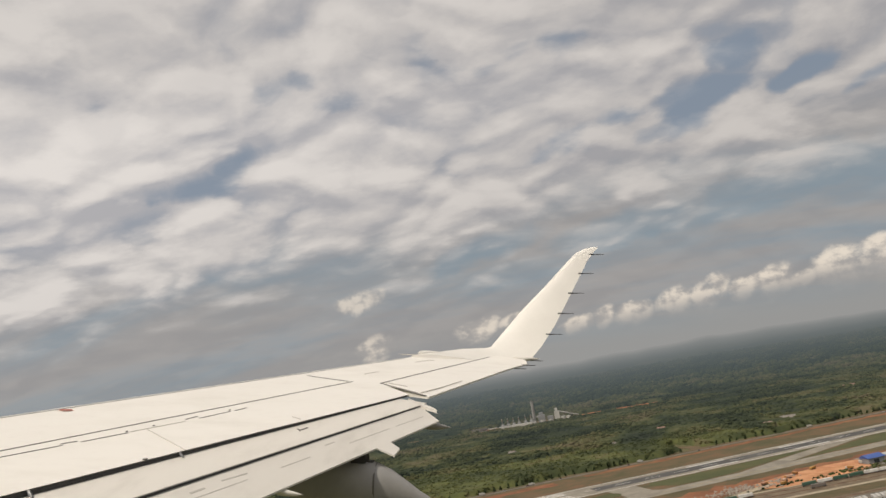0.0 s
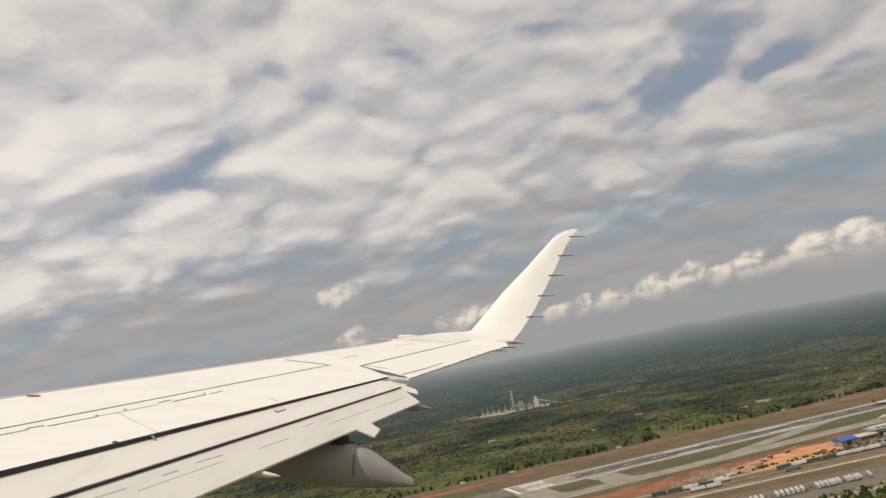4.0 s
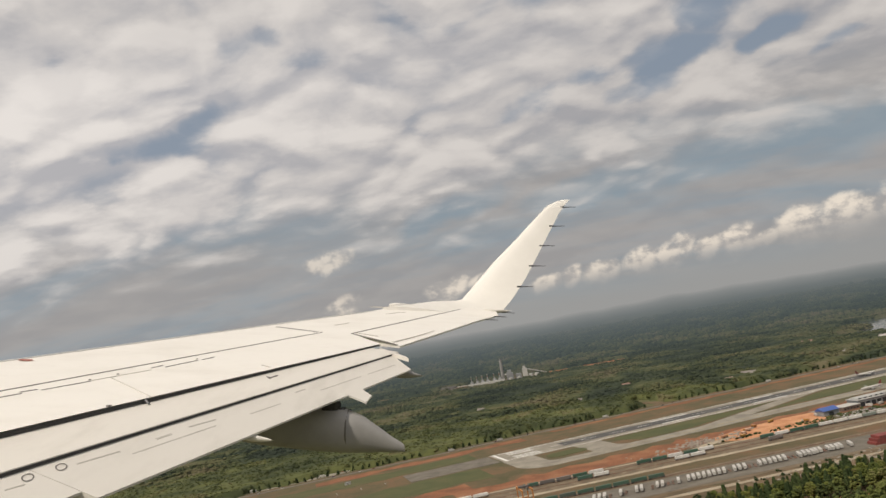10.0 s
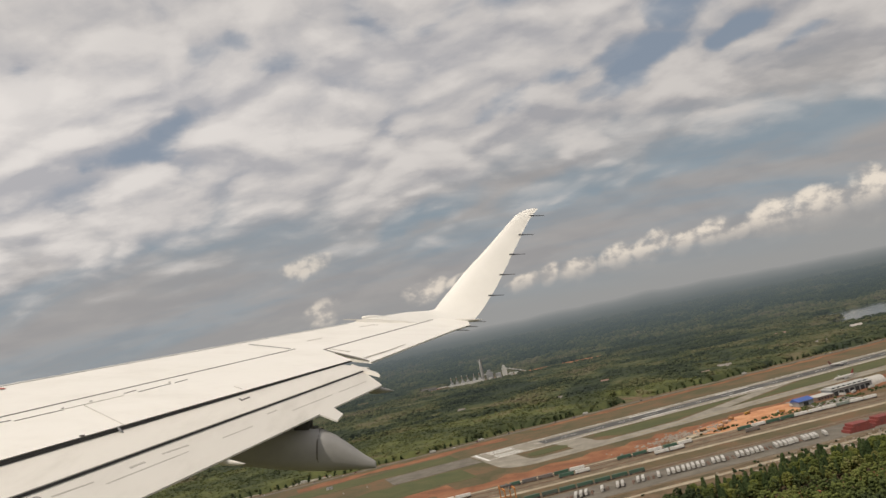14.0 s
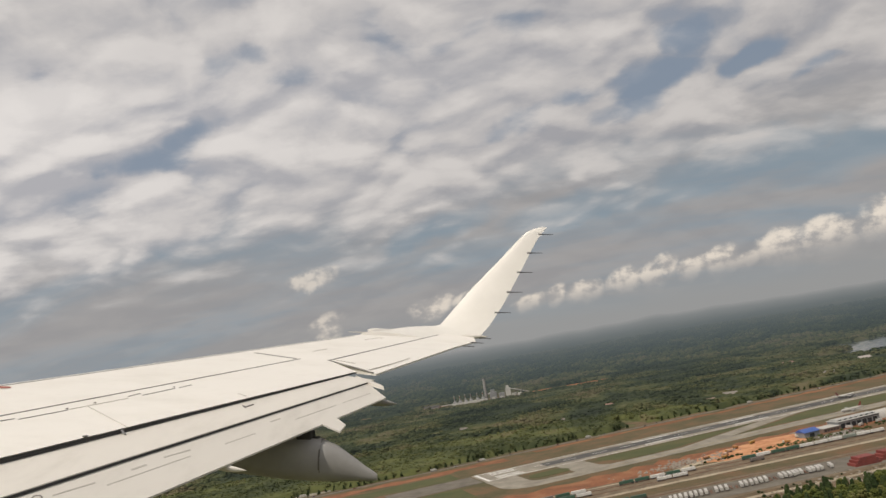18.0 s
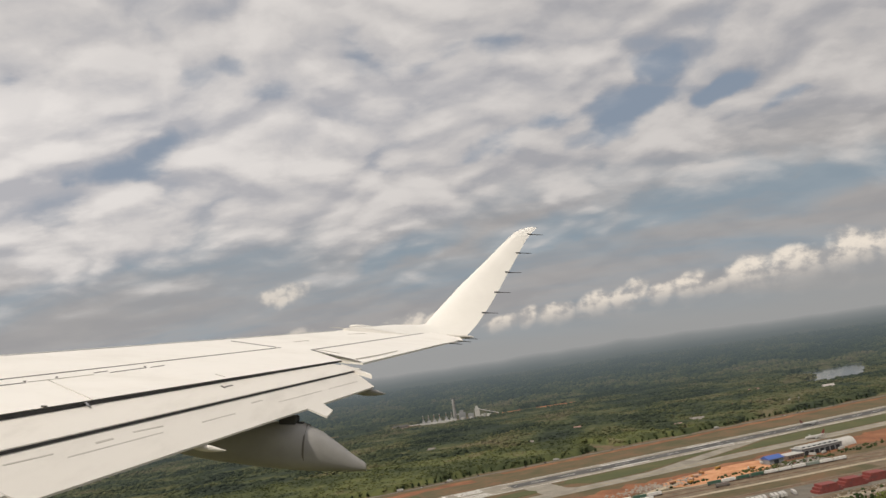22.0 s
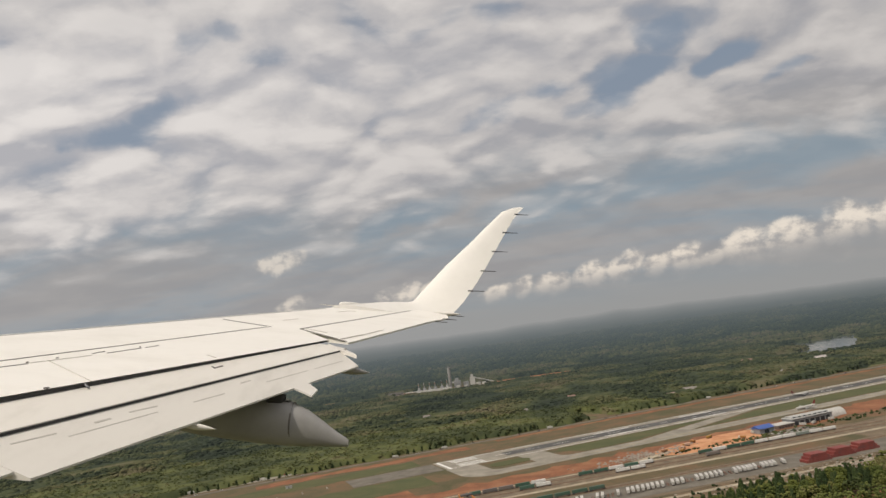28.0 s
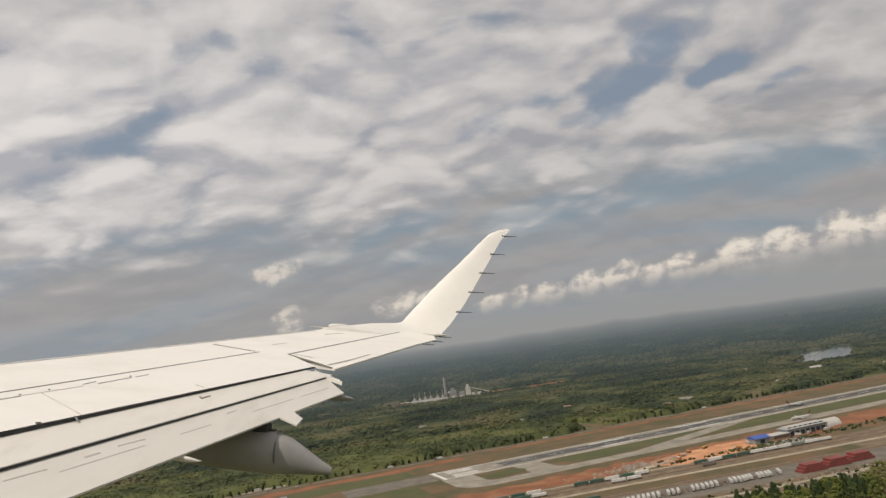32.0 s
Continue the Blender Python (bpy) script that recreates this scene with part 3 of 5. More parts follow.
for y in (4.03, 4.95):
    x = on(SA, y)
    part("slot_strut", mesh_of("slot_strut", [(x - 0.01, y, top(x, y) - 0.004), (x + 0.008, y, top(x, y) - 0.004), (x + 0.045, y - 0.03, vane(x + 0.045, y) + 0.006), (x + 0.03, y - 0.035, vane(x + 0.03, y) + 0.006),
                                              (x - 0.01, y + 0.02, top(x, y) - 0.012), (x + 0.008, y + 0.02, top(x, y) - 0.012), (x + 0.045, y - 0.01, vane(x + 0.045, y)), (x + 0.03, y - 0.015, vane(x + 0.03, y))],
                               [(0, 1, 2, 3), (7, 6, 5, 4), (0, 4, 5, 1), (1, 5, 6, 2), (2, 6, 7, 3), (3, 7, 4, 0)], M["metal"]), plane, "small bare strut across the slot")
for y in (4.72,):
    x = on(SA, y) - 0.012
    part("edge_clip", boxes("edge_clip", [(x - 0.012, x + 0.010, y - 0.016, y + 0.016, top(x, y) - 0.004, top(x, y) + 0.008)], M["seam"], 0.002), plane, "small dark clip on the skin edge")
# static wicks
for i in range(5):
    z = 0.672 + 1.90 * (0.20 + 0.176 * i)
    edge = [Vector(t[1]) for t in tip[3:]]
    a, b = next((p, q) for p, q in zip(edge, edge[1:]) if z <= q.z)
    p = a.lerp(b, (z - a.z) / (b.z - a.z))
    wk = part("static_wick", tube("static_wick", p - Vector((0.03, 0, 0)), p + Vector((0.20, 0.02, 0.0)), 0.008, 0.004, M["black"], 6), plane, "thin black static discharge wick")
    part("wick_base", tube("wick_base", p - Vector((0.05, 0, 0)), p + Vector((0.03, 0.004, 0)), 0.013, 0.010, M["black"], 6), wk)
for y in (10.05, 10.45, 11.3):
    x = on(AT, y) if y < 11 else -0.03
    z = top(x, y) - 0.02 if y < 11 else 0.64
    part("static_wick", tube("static_wick", (x - 0.03, y, z), (x + 0.16, y, z - 0.01), 0.007, 0.004, M["black"], 6), plane, "thin black static discharge wick")
# hull behind the window line
hull = []
for i in range(13):
    x = -14 + 28 * i / 12
    k = 1.0 if abs(x) < 10 else 0.97
    hull.append([(x, -2.35 + 1.5 * k * math.cos(2 * math.pi * j / 28), -0.45 + 1.6 * k * math.sin(2 * math.pi * j / 28)) for j in range(28)])
part("fuselage", loft("fuselage", hull, M["paint"]), plane, "plain white round fuselage")
part("wing_root_fairing", loft("wing_root_fairing", [[(x, -1.6, z) for x, z in ((-7.5, -1.3), (-5, -1.0), (-2.5, -1.15), (-2.0, -1.5), (-5, -1.9), (-7.2, -1.8))],
                                                     [(x, 0.6, z) for x, z in ((-6.9, -0.90), (-5, -0.95), (-3.2, -1.10), (-2.9, -1.3), (-5, -1.5), (-6.8, -1.3))]], M["paint"]), plane)

# ---- ground, forest and far land ----
RW = radians(19)
RY = radians(12)
GRID = 1.3  # metres to a unit of the ground plan


def G(u, v, z=0.0):
    """Runway axes: u along it from its near end, v across it, away from the flight."""
    return Vector((GRID * (-30 + u * math.cos(RW) - v * math.sin(RW)), GRID * (776 + u * math.sin(RW) + v * math.cos(RW)), z))


def Y(s, t, z=0.0):
    """Rail yard axes."""
    return Vector((GRID * (34 + s * math.cos(RY) - t * math.sin(RY)), GRID * (627 + s * math.sin(RY) + t * math.cos(RY)), z))


def uv_of(x, y):
    dx, dy = x / GRID + 30, y / GRID - 776
    return dx * np.cos(RW) + dy * np.sin(RW), -dx * np.sin(RW) + dy * np.cos(RW)


def st_of(x, y):
    dx, dy = x / GRID - 34, y / GRID - 627
    return dx * np.cos(RY) + dy * np.sin(RY), -dx * np.sin(RY) + dy * np.cos(RY)


def ground_mat(name, stops, scale, rough=0.95, fine=8.0, space="Object"):
    def build(k, b):
        v = coords(k, space)
        a = k.noise(v, scale, 6.0, 0.6, 0.4)
        f = k.noise(v, scale * fine, 5.0, 0.65)
        fac = k.math("ADD", k.math("MULTIPLY", a, 0.72), k.math("MULTIPLY", f, 0.28))
        put(k, b, k.ramp(fac, stops))
    return material(name, build, rough)


M["floor"] = ground_mat("woodland_floor", [(0.35, (0.053, 0.063, 0.021)), (0.5, (0.090, 0.091, 0.034)), (0.62, (0.127, 0.109, 0.050))], 0.012)
M["field"] = ground_mat("dry_grass_field", [(0.36, (0.065, 0.063, 0.024)), (0.47, (0.099, 0.077, 0.036)), (0.56, (0.133, 0.086, 0.042)), (0.66, (0.173, 0.086, 0.044))], 0.02)
M["lawn"] = ground_mat("green_grass", [(0.35, (0.055, 0.069, 0.023)), (0.55, (0.081, 0.084, 0.030)), (0.68, (0.117, 0.091, 0.040))], 0.03)
M["clay"] = ground_mat("red_clay", [(0.36, (0.131, 0.062, 0.030)), (0.5, (0.230, 0.088, 0.040)), (0.62, (0.275, 0.131, 0.064))], 0.03)
M["dirt"] = ground_mat("brown_dirt", [(0.34, (0.064, 0.051, 0.024)), (0.48, (0.106, 0.074, 0.037)), (0.64, (0.175, 0.114, 0.066))], 0.04)
M["concrete"] = ground_mat("runway_concrete", [(0.35, (0.183, 0.165, 0.137)), (0.5, (0.252, 0.229, 0.189)), (0.65, (0.330, 0.301, 0.249))], 0.05)
M["asphalt"] = ground_mat("asphalt", [(0.35, (0.105, 0.093, 0.076)), (0.5, (0.143, 0.127, 0.104)), (0.65, (0.193, 0.173, 0.142))], 0.06)
M["rubber"] = ground_mat("rubber_marked_runway", [(0.35, (0.051, 0.051, 0.051)), (0.55, (0.085, 0.083, 0.081)), (0.68, (0.145, 0.140, 0.136))], 0.03)
M["mark"] = plain("white_marking", (0.78, 0.77, 0.74), (0.62, 0.61, 0.58), 0.2, 0.8)
M["yellow"] = plain("faded_yellow_marking", (0.34, 0.27, 0.10), (0.24, 0.20, 0.12), 0.2, 0.85)
M["sand"] = ground_mat("pale_sand_track", [(0.35, (0.26, 0.215, 0.155)), (0.5, (0.35, 0.295, 0.215)), (0.65, (0.43, 0.37, 0.28))], 0.06)
M["ballast"] = ground_mat("rail_ballast", [(0.35, (0.111, 0.083, 0.055)), (0.55, (0.167, 0.125, 0.082)), (0.65, (0.239, 0.185, 0.126))], 0.1)


def build_water(k, b):
    n = k.noise(coords(k), 0.05, 4.0, 0.6)
    put(k, b, k.mix(n, (0.05, 0.065, 0.07, 1), (0.09, 0.10, 0.10, 1)), None, k.noise(coords(k), 0.4, 3.0), 0.15, 0.3)


M["water"] = material("lake_water", build_water, 0.12)


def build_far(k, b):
    """Distant woods: patches of wood and field, paled and blued by painted distance haze."""
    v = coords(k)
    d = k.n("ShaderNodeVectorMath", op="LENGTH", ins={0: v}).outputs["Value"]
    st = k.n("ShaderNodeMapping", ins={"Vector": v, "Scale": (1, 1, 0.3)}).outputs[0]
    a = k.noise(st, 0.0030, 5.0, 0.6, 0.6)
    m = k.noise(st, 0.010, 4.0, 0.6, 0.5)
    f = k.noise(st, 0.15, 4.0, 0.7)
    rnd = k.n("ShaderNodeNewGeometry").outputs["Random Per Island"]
    # broad patches: wood and field, with cloud shade painted into their tone
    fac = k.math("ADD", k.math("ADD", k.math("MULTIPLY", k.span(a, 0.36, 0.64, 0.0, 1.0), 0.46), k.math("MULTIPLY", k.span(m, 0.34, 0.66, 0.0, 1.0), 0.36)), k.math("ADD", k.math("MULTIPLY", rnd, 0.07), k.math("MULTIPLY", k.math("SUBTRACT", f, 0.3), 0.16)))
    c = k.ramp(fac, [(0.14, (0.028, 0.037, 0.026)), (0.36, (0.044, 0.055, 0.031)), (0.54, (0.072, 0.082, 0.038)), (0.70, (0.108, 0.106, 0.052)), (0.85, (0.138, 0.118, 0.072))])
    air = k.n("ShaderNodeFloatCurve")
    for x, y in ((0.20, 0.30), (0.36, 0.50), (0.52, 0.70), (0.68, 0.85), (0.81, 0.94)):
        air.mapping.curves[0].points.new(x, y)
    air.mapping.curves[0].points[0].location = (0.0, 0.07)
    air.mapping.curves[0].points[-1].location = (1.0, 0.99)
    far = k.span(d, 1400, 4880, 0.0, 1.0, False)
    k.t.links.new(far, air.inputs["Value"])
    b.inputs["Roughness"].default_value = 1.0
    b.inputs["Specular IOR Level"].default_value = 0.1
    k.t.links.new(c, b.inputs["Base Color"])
    # haze is painted here: emission mixed in more with distance
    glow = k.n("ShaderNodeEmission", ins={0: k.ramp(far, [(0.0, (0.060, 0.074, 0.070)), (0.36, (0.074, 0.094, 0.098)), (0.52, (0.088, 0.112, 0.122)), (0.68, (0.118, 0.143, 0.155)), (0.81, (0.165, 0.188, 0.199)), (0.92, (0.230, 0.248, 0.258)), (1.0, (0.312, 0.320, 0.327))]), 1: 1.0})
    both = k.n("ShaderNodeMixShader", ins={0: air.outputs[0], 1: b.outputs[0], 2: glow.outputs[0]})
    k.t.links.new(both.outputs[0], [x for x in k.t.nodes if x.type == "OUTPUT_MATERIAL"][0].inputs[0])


M["far"] = material("far_woods_painted_haze", build_far, 1.0)


def numpy_mesh(name, verts, faces, mat, smooth=False):
    """A mesh from arrays; all faces have the same number of corners."""
    me = bpy.data.meshes.new(name)
    n, k = faces.shape
    me.vertices.add(len(verts))
    me.vertices.foreach_set("co", verts.astype(np.float32).ravel())
    me.loops.add(n * k)
    me.loops.foreach_set("vertex_index", faces.astype(np.int32).ravel())
    me.polygons.add(n)
    me.polygons.foreach_set("loop_start", np.arange(n, dtype=np.int32) * k)
    me.polygons.foreach_set("loop_total", np.full(n, k, dtype=np.int32))
    if smooth:
        me.polygons.foreach_set("use_smooth", np.ones(n, dtype=bool))
    me.materials.append(mat)
    me.update(calc_edges=True)
    me.validate()
    return me


def polar(name, radii, angles, height, mat):
    r, a = np.meshgrid(radii, angles, indexing="ij")
    x, y = r * np.sin(a), r * np.cos(a)
    z = height(r, a)
    verts = np.stack([x, y, z], -1).reshape(-1, 3)
    m = len(angles)
    i, j = np.meshgrid(np.arange(len(radii) - 1), np.arange(m - 1), indexing="ij")
    q = (i * m + j).ravel()
    faces = np.stack([q, q + m, q + m + 1, q + 1], -1)
    return numpy_mesh(name, verts, faces, mat, True)


def wave(x, y, seed, size, octaves=3):
    """Smooth pseudo noise from turned sines."""
    rng = np.random.RandomState(seed)
    out = 0
    for o in range(octaves):
        for _ in range(4):
            a, p = rng.uniform(0, 2 * np.pi, 2)
            f = 2 ** o * 2 * np.pi / size * rng.uniform(0.7, 1.3)
            out = out + np.sin((x * np.cos(a) + y * np.sin(a)) * f + p) / 2 ** o
    return out / 4


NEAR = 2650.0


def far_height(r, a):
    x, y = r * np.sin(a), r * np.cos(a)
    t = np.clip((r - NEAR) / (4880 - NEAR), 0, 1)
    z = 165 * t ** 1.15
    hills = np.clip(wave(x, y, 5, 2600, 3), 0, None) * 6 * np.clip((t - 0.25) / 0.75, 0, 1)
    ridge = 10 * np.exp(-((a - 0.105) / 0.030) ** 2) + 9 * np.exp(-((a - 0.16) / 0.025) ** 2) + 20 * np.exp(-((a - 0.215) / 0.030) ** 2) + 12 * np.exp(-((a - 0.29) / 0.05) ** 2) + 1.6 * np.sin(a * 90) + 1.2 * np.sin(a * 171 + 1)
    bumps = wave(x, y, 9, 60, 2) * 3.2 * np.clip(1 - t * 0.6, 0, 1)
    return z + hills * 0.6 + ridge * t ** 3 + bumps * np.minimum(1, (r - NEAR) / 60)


tagged(new("ground", polar("ground", np.linspace(0, NEAR + 5, 24), np.linspace(-np.pi, np.pi, 97), lambda r, a: r * 0.0, M["floor"])),
       "wide brown-green woodland floor and fields", "ground", kind="structure")
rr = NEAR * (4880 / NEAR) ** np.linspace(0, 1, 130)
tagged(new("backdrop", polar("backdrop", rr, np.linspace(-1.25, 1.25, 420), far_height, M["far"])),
       "blue-green wooded hills, painted haze fading them to the horizon", "backdrop", kind="structure")
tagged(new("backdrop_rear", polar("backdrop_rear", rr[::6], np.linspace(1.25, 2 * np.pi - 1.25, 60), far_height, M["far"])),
       "wooded hills behind in painted haze", "backdrop", kind="structure")

# forest
ICO = None


def ico():
    global ICO
    if ICO is None:
        bm = bmesh.new()
        bmesh.ops.create_icosphere(bm, subdivisions=1, radius=1.0)
        ICO = (np.array([v.co[:] for v in bm.verts]), np.array([[v.index for v in f.verts] for f in bm.faces]))
        bm.free()
    return ICO


def build_leaves(stops, grain):
    def build(k, b):
        rnd = k.n("ShaderNodeNewGeometry").outputs["Random Per Island"]
        v = coords(k)
        area = k.math("ADD", k.math("MULTIPLY", k.noise(v, 0.009, 4.0, 0.6, 0.5), 0.5), k.math("MULTIPLY", k.noise(v, 0.0034, 3.0, 0.5, 0.4), 0.5))
        g = k.noise(v, grain, 4.0, 0.7)
        stand = k.noise(v, 0.028, 3.0, 0.6, 0.6)
        # broad patches: kinds of tree, with cloud shade painted into the colour
        fac = k.math("ADD", k.math("ADD", k.math("MULTIPLY", rnd, 0.10), k.math("MULTIPLY", k.span(area, 0.42, 0.60, 0.0, 1.0, False), 0.52)),
                     k.math("ADD", k.math("MULTIPLY", k.math("SUBTRACT", g, 0.5), 0.20), k.math("MULTIPLY", k.span(stand, 0.36, 0.64), 0.24)))
        put(k, b, k.ramp(fac, stops))
        b.inputs["Specular IOR Level"].default_value = 0.15
    return build


SPRING = [(0.08, (0.037, 0.047, 0.023)), (0.26, (0.054, 0.065, 0.029)), (0.42, (0.076, 0.087, 0.036)), (0.56, (0.103, 0.113, 0.042)), (0.70, (0.117, 0.105, 0.056)), (0.88, (0.152, 0.144, 0.063))]
M["leaves"] = material("spring_woods", build_leaves(SPRING, 0.35), 0.95)
M["leaves_near"] = material("near_spring_woods", build_leaves([(0.10, (0.032, 0.043, 0.020)), (0.28, (0.059, 0.075, 0.026)), (0.44, (0.093, 0.112, 0.032)), (0.58, (0.134, 0.143, 0.044)), (0.72, (0.139, 0.120, 0.064)), (0.86, (0.170, 0.161, 0.054))], 0.6), 0.95)


def clumps(centres, size, rng, squash=0.85, rough=0.28):
    """Jittered lumps of leaves at the centres, as arrays."""
    v0, f0 = ico()
    n, m = len(centres), len(v0)
    jit = 1 + rng.uniform(-rough, rough, (n, m, 1))
    v = v0[None] * jit * size[:, None, None]
    v[:, :, 2] *= squash
    v = v + centres[:, None, :]
    f = f0[None] + (np.arange(n) * m)[:, None, None]
    return v.reshape(-1, 3), f.reshape(-1, 3)


LAKE_C, LAKE_R = np.array([1050.0, 2130.0]), (330.0, 82.0)


def in_lake(x, y, grow=0.0):
    a = radians(56)
    dx, dy = x - LAKE_C[0], y - LAKE_C[1]
    p, q = dx * np.cos(a) + dy * np.sin(a), -dx * np.sin(a) + dy * np.cos(a)
    q = q - 26 * np.sin(p / 70.0)
    return (p / (LAKE_R[0] + grow)) ** 2 + (q / (LAKE_R[1] + grow) / (1 + 0.3 * np.sin(p / 55.0))) ** 2 < 1


PLANT = np.array([-40.0, 2400.0])
HOUSES = ((390, 1411), (440, 1456), (560, 1600), (666, 1547), (234, 1612), (832, 1730), (117, 1470), (728, 1898), (-78, 1600), (936, 1612))


def wooded(x, y):
    u, v = uv_of(x, y)
    s, t = st_of(x, y)
    edge = 128 + 8 * np.sin(u / 37.0) + 6 * np.sin(u / 13.0 + 1)
    open_field = (v < edge) & (u > -300 + 40 * np.sin(v / 40.0))
    left_low = (u < -300) & (v < -330)
    px, py = x - PLANT[0], y - PLANT[1]
    works = (np.abs(px) < 190 + 20 * np.sin(py / 9)) & (py > -118 + 14 * np.sin(px / 23)) & (py < 70)
    soil = (px > 130) & (px < 430) & (py > -78 + 20 * np.sin(px / 30)) & (py < 92)
    soil = soil | ((px < -180) & (px > -430 + 20 * np.sin(py / 13)) & (py > -64 + 16 * np.sin(px / 27)) & (py < 58 + 14 * np.sin(px / 40)))
    clearing = (np.abs(u - 265) < 16) & (v < 200)
    meadow = wave(x, y, 21, 420, 2) > 1.02
    for hx, hy in HOUSES:
        meadow = meadow | (np.hypot(x - hx, y - hy + 6) < 17)
    return ~open_field & ~in_lake(x, y, 12) & ~works & ~soil & ~clearing & ~left_low & ~meadow


def scatter(r0, r1, a0, a1, spacing, rng):
    n = int(0.5 * (a1 - a0) * (r1 * r1 - r0 * r0) / spacing ** 2)
    r = np.sqrt(rng.uniform(r0 * r0, r1 * r1, n))
    a = rng.uniform(a0, a1, n)
    x, y = r * np.sin(a), r * np.cos(a)
    keep = wooded(x, y)
    return x[keep], y[keep]


def canopy(r0, r1):
    """The closed roof of leaves between the crowns: a rough sheet over the wooded ground."""
    step = 8.0
    xs = np.arange(-r1 * 0.82, r1 * 0.77, step)
    ys = np.arange(r0 * 0.55, r1, step)
    gx, gy = np.meshgrid(xs, ys, indexing="ij")
    rg = np.random.RandomState(12)
    px, py = gx + rg.uniform(-2.6, 2.6, gx.shape), gy + rg.uniform(-2.6, 2.6, gx.shape)
    pz = 8.3 + 1.2 * wave(px, py, 2, 160, 2) + rg.uniform(-1.0, 1.0, gx.shape)
    rad, ang = np.hypot(px, py), np.arctan2(px, py)
    ok = wooded(px, py) & (rad >= r0) & (rad < r1) & (ang > -0.95) & (ang < 0.86)
    pz = np.where(ok, pz, 0.05)
    i, j = np.meshgrid(np.arange(len(xs) - 1), np.arange(len(ys) - 1), indexing="ij")
    m = len(ys)
    q = (i * m + j).ravel()
    flat = ok.ravel()
    some = flat[q] | flat[q + 1] | flat[q + m] | flat[q + m + 1]
    q = q[some]
    tri = np.concatenate([np.stack([q, q + m, q + m + 1], -1), np.stack([q, q + m + 1, q + 1], -1)])
    used, idx = np.unique(tri, return_inverse=True)
    return np.stack([px.ravel(), py.ravel(), pz.ravel()], -1)[used], idx.reshape(-1, 3)


rng = np.random.RandomState(3)
x, y = scatter(480, 1420, -0.95, 0.86, 6.6, rng)
h = rng.uniform(8.5, 11.5, len(x)) * (1 + 0.25 * wave(x, y, 2, 160, 2))
cs, ss = [], []
for k in range(3):
    cs.append(np.stack([x + rng.uniform(-2.2, 2.2, len(x)), y + rng.uniform(-2.2, 2.2, len(x)), h * (0.45 + 0.2 * k) + rng.uniform(-1, 1, len(x))], -1))
    ss.append(rng.uniform(1.7, 3.2, len(x)) * (1.3 - 0.25 * k))
v, f = clumps(np.concatenate(cs), np.concatenate(ss), rng, 0.45, 0.25)
cv, cf = canopy(480, 1420)
v, f = np.concatenate([v, cv]), np.concatenate([f, cf + len(v)])
tagged(new("woodland", numpy_mesh("woodland", v, f, M["leaves"], True)), "mixed spring woodland, fresh green and bare brown crowns", "forest", kind="stuff")
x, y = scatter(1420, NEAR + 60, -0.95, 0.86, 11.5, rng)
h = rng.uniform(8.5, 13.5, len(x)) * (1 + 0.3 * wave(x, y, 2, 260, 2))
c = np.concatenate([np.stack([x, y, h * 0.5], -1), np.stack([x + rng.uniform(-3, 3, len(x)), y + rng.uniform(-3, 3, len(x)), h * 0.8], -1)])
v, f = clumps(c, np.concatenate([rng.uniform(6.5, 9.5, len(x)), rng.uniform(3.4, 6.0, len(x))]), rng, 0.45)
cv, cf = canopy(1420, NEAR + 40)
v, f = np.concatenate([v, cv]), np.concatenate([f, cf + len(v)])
tagged(new("backdrop_woodland", numpy_mesh("backdrop_woodland", v, f, M["far"], True)), "far spring woodland in soft green and olive, haze painted in", "forest", kind="stuff")


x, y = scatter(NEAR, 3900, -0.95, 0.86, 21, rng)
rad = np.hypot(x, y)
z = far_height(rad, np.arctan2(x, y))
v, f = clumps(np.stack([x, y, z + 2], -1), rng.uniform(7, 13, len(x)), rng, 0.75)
tagged(new("backdrop_woods", numpy_mesh("backdrop_woods", v, f, M["far"], True)), "distant woods on low hills in painted haze", "forest", kind="stuff")


# ---- airfield ----
def sheet(name, pts, z, mat, label, category="ground", thick=0.6):
    """A flat slab on the ground; its top at height z."""
    n = len(pts)
    v = [(p.x, p.y, z) for p in pts] + [(p.x, p.y, z - thick) for p in pts]
    f = [tuple(range(n)), tuple(range(2 * n - 1, n - 1, -1))] + [(i, i + n, (i + 1) % n + n, (i + 1) % n) for i in range(n)]
    ob = new(name, mesh_of(name, v, f, mat))
    bm = bmesh.new()
    bm.from_mesh(ob.data)
    bmesh.ops.recalc_face_normals(bm, faces=bm.faces)
    bmesh.ops.triangulate(bm, faces=[q for q in bm.faces if len(q.verts) > 4])
    bm.to_mesh(ob.data)
    bm.free()
    return tagged(ob, label, category, kind="structure")


def band(F, a, b, lo, hi, wobble=0.0, step=18.0, seed=0):
    """Outline of a band along an axis, with uneven edges."""
    n = max(2, int((b - a) / step))
    rnd = random.Random(seed)
    one = [F(a + (b - a) * i / n, lo + (rnd.uniform(-wobble, wobble) if wobble else 0)) for i in range(n + 1)]
    two = [F(a + (b - a) * i / n, hi + (rnd.uniform(-wobble, wobble) if wobble else 0)) for i in range(n, -1, -1)]
    return one + two


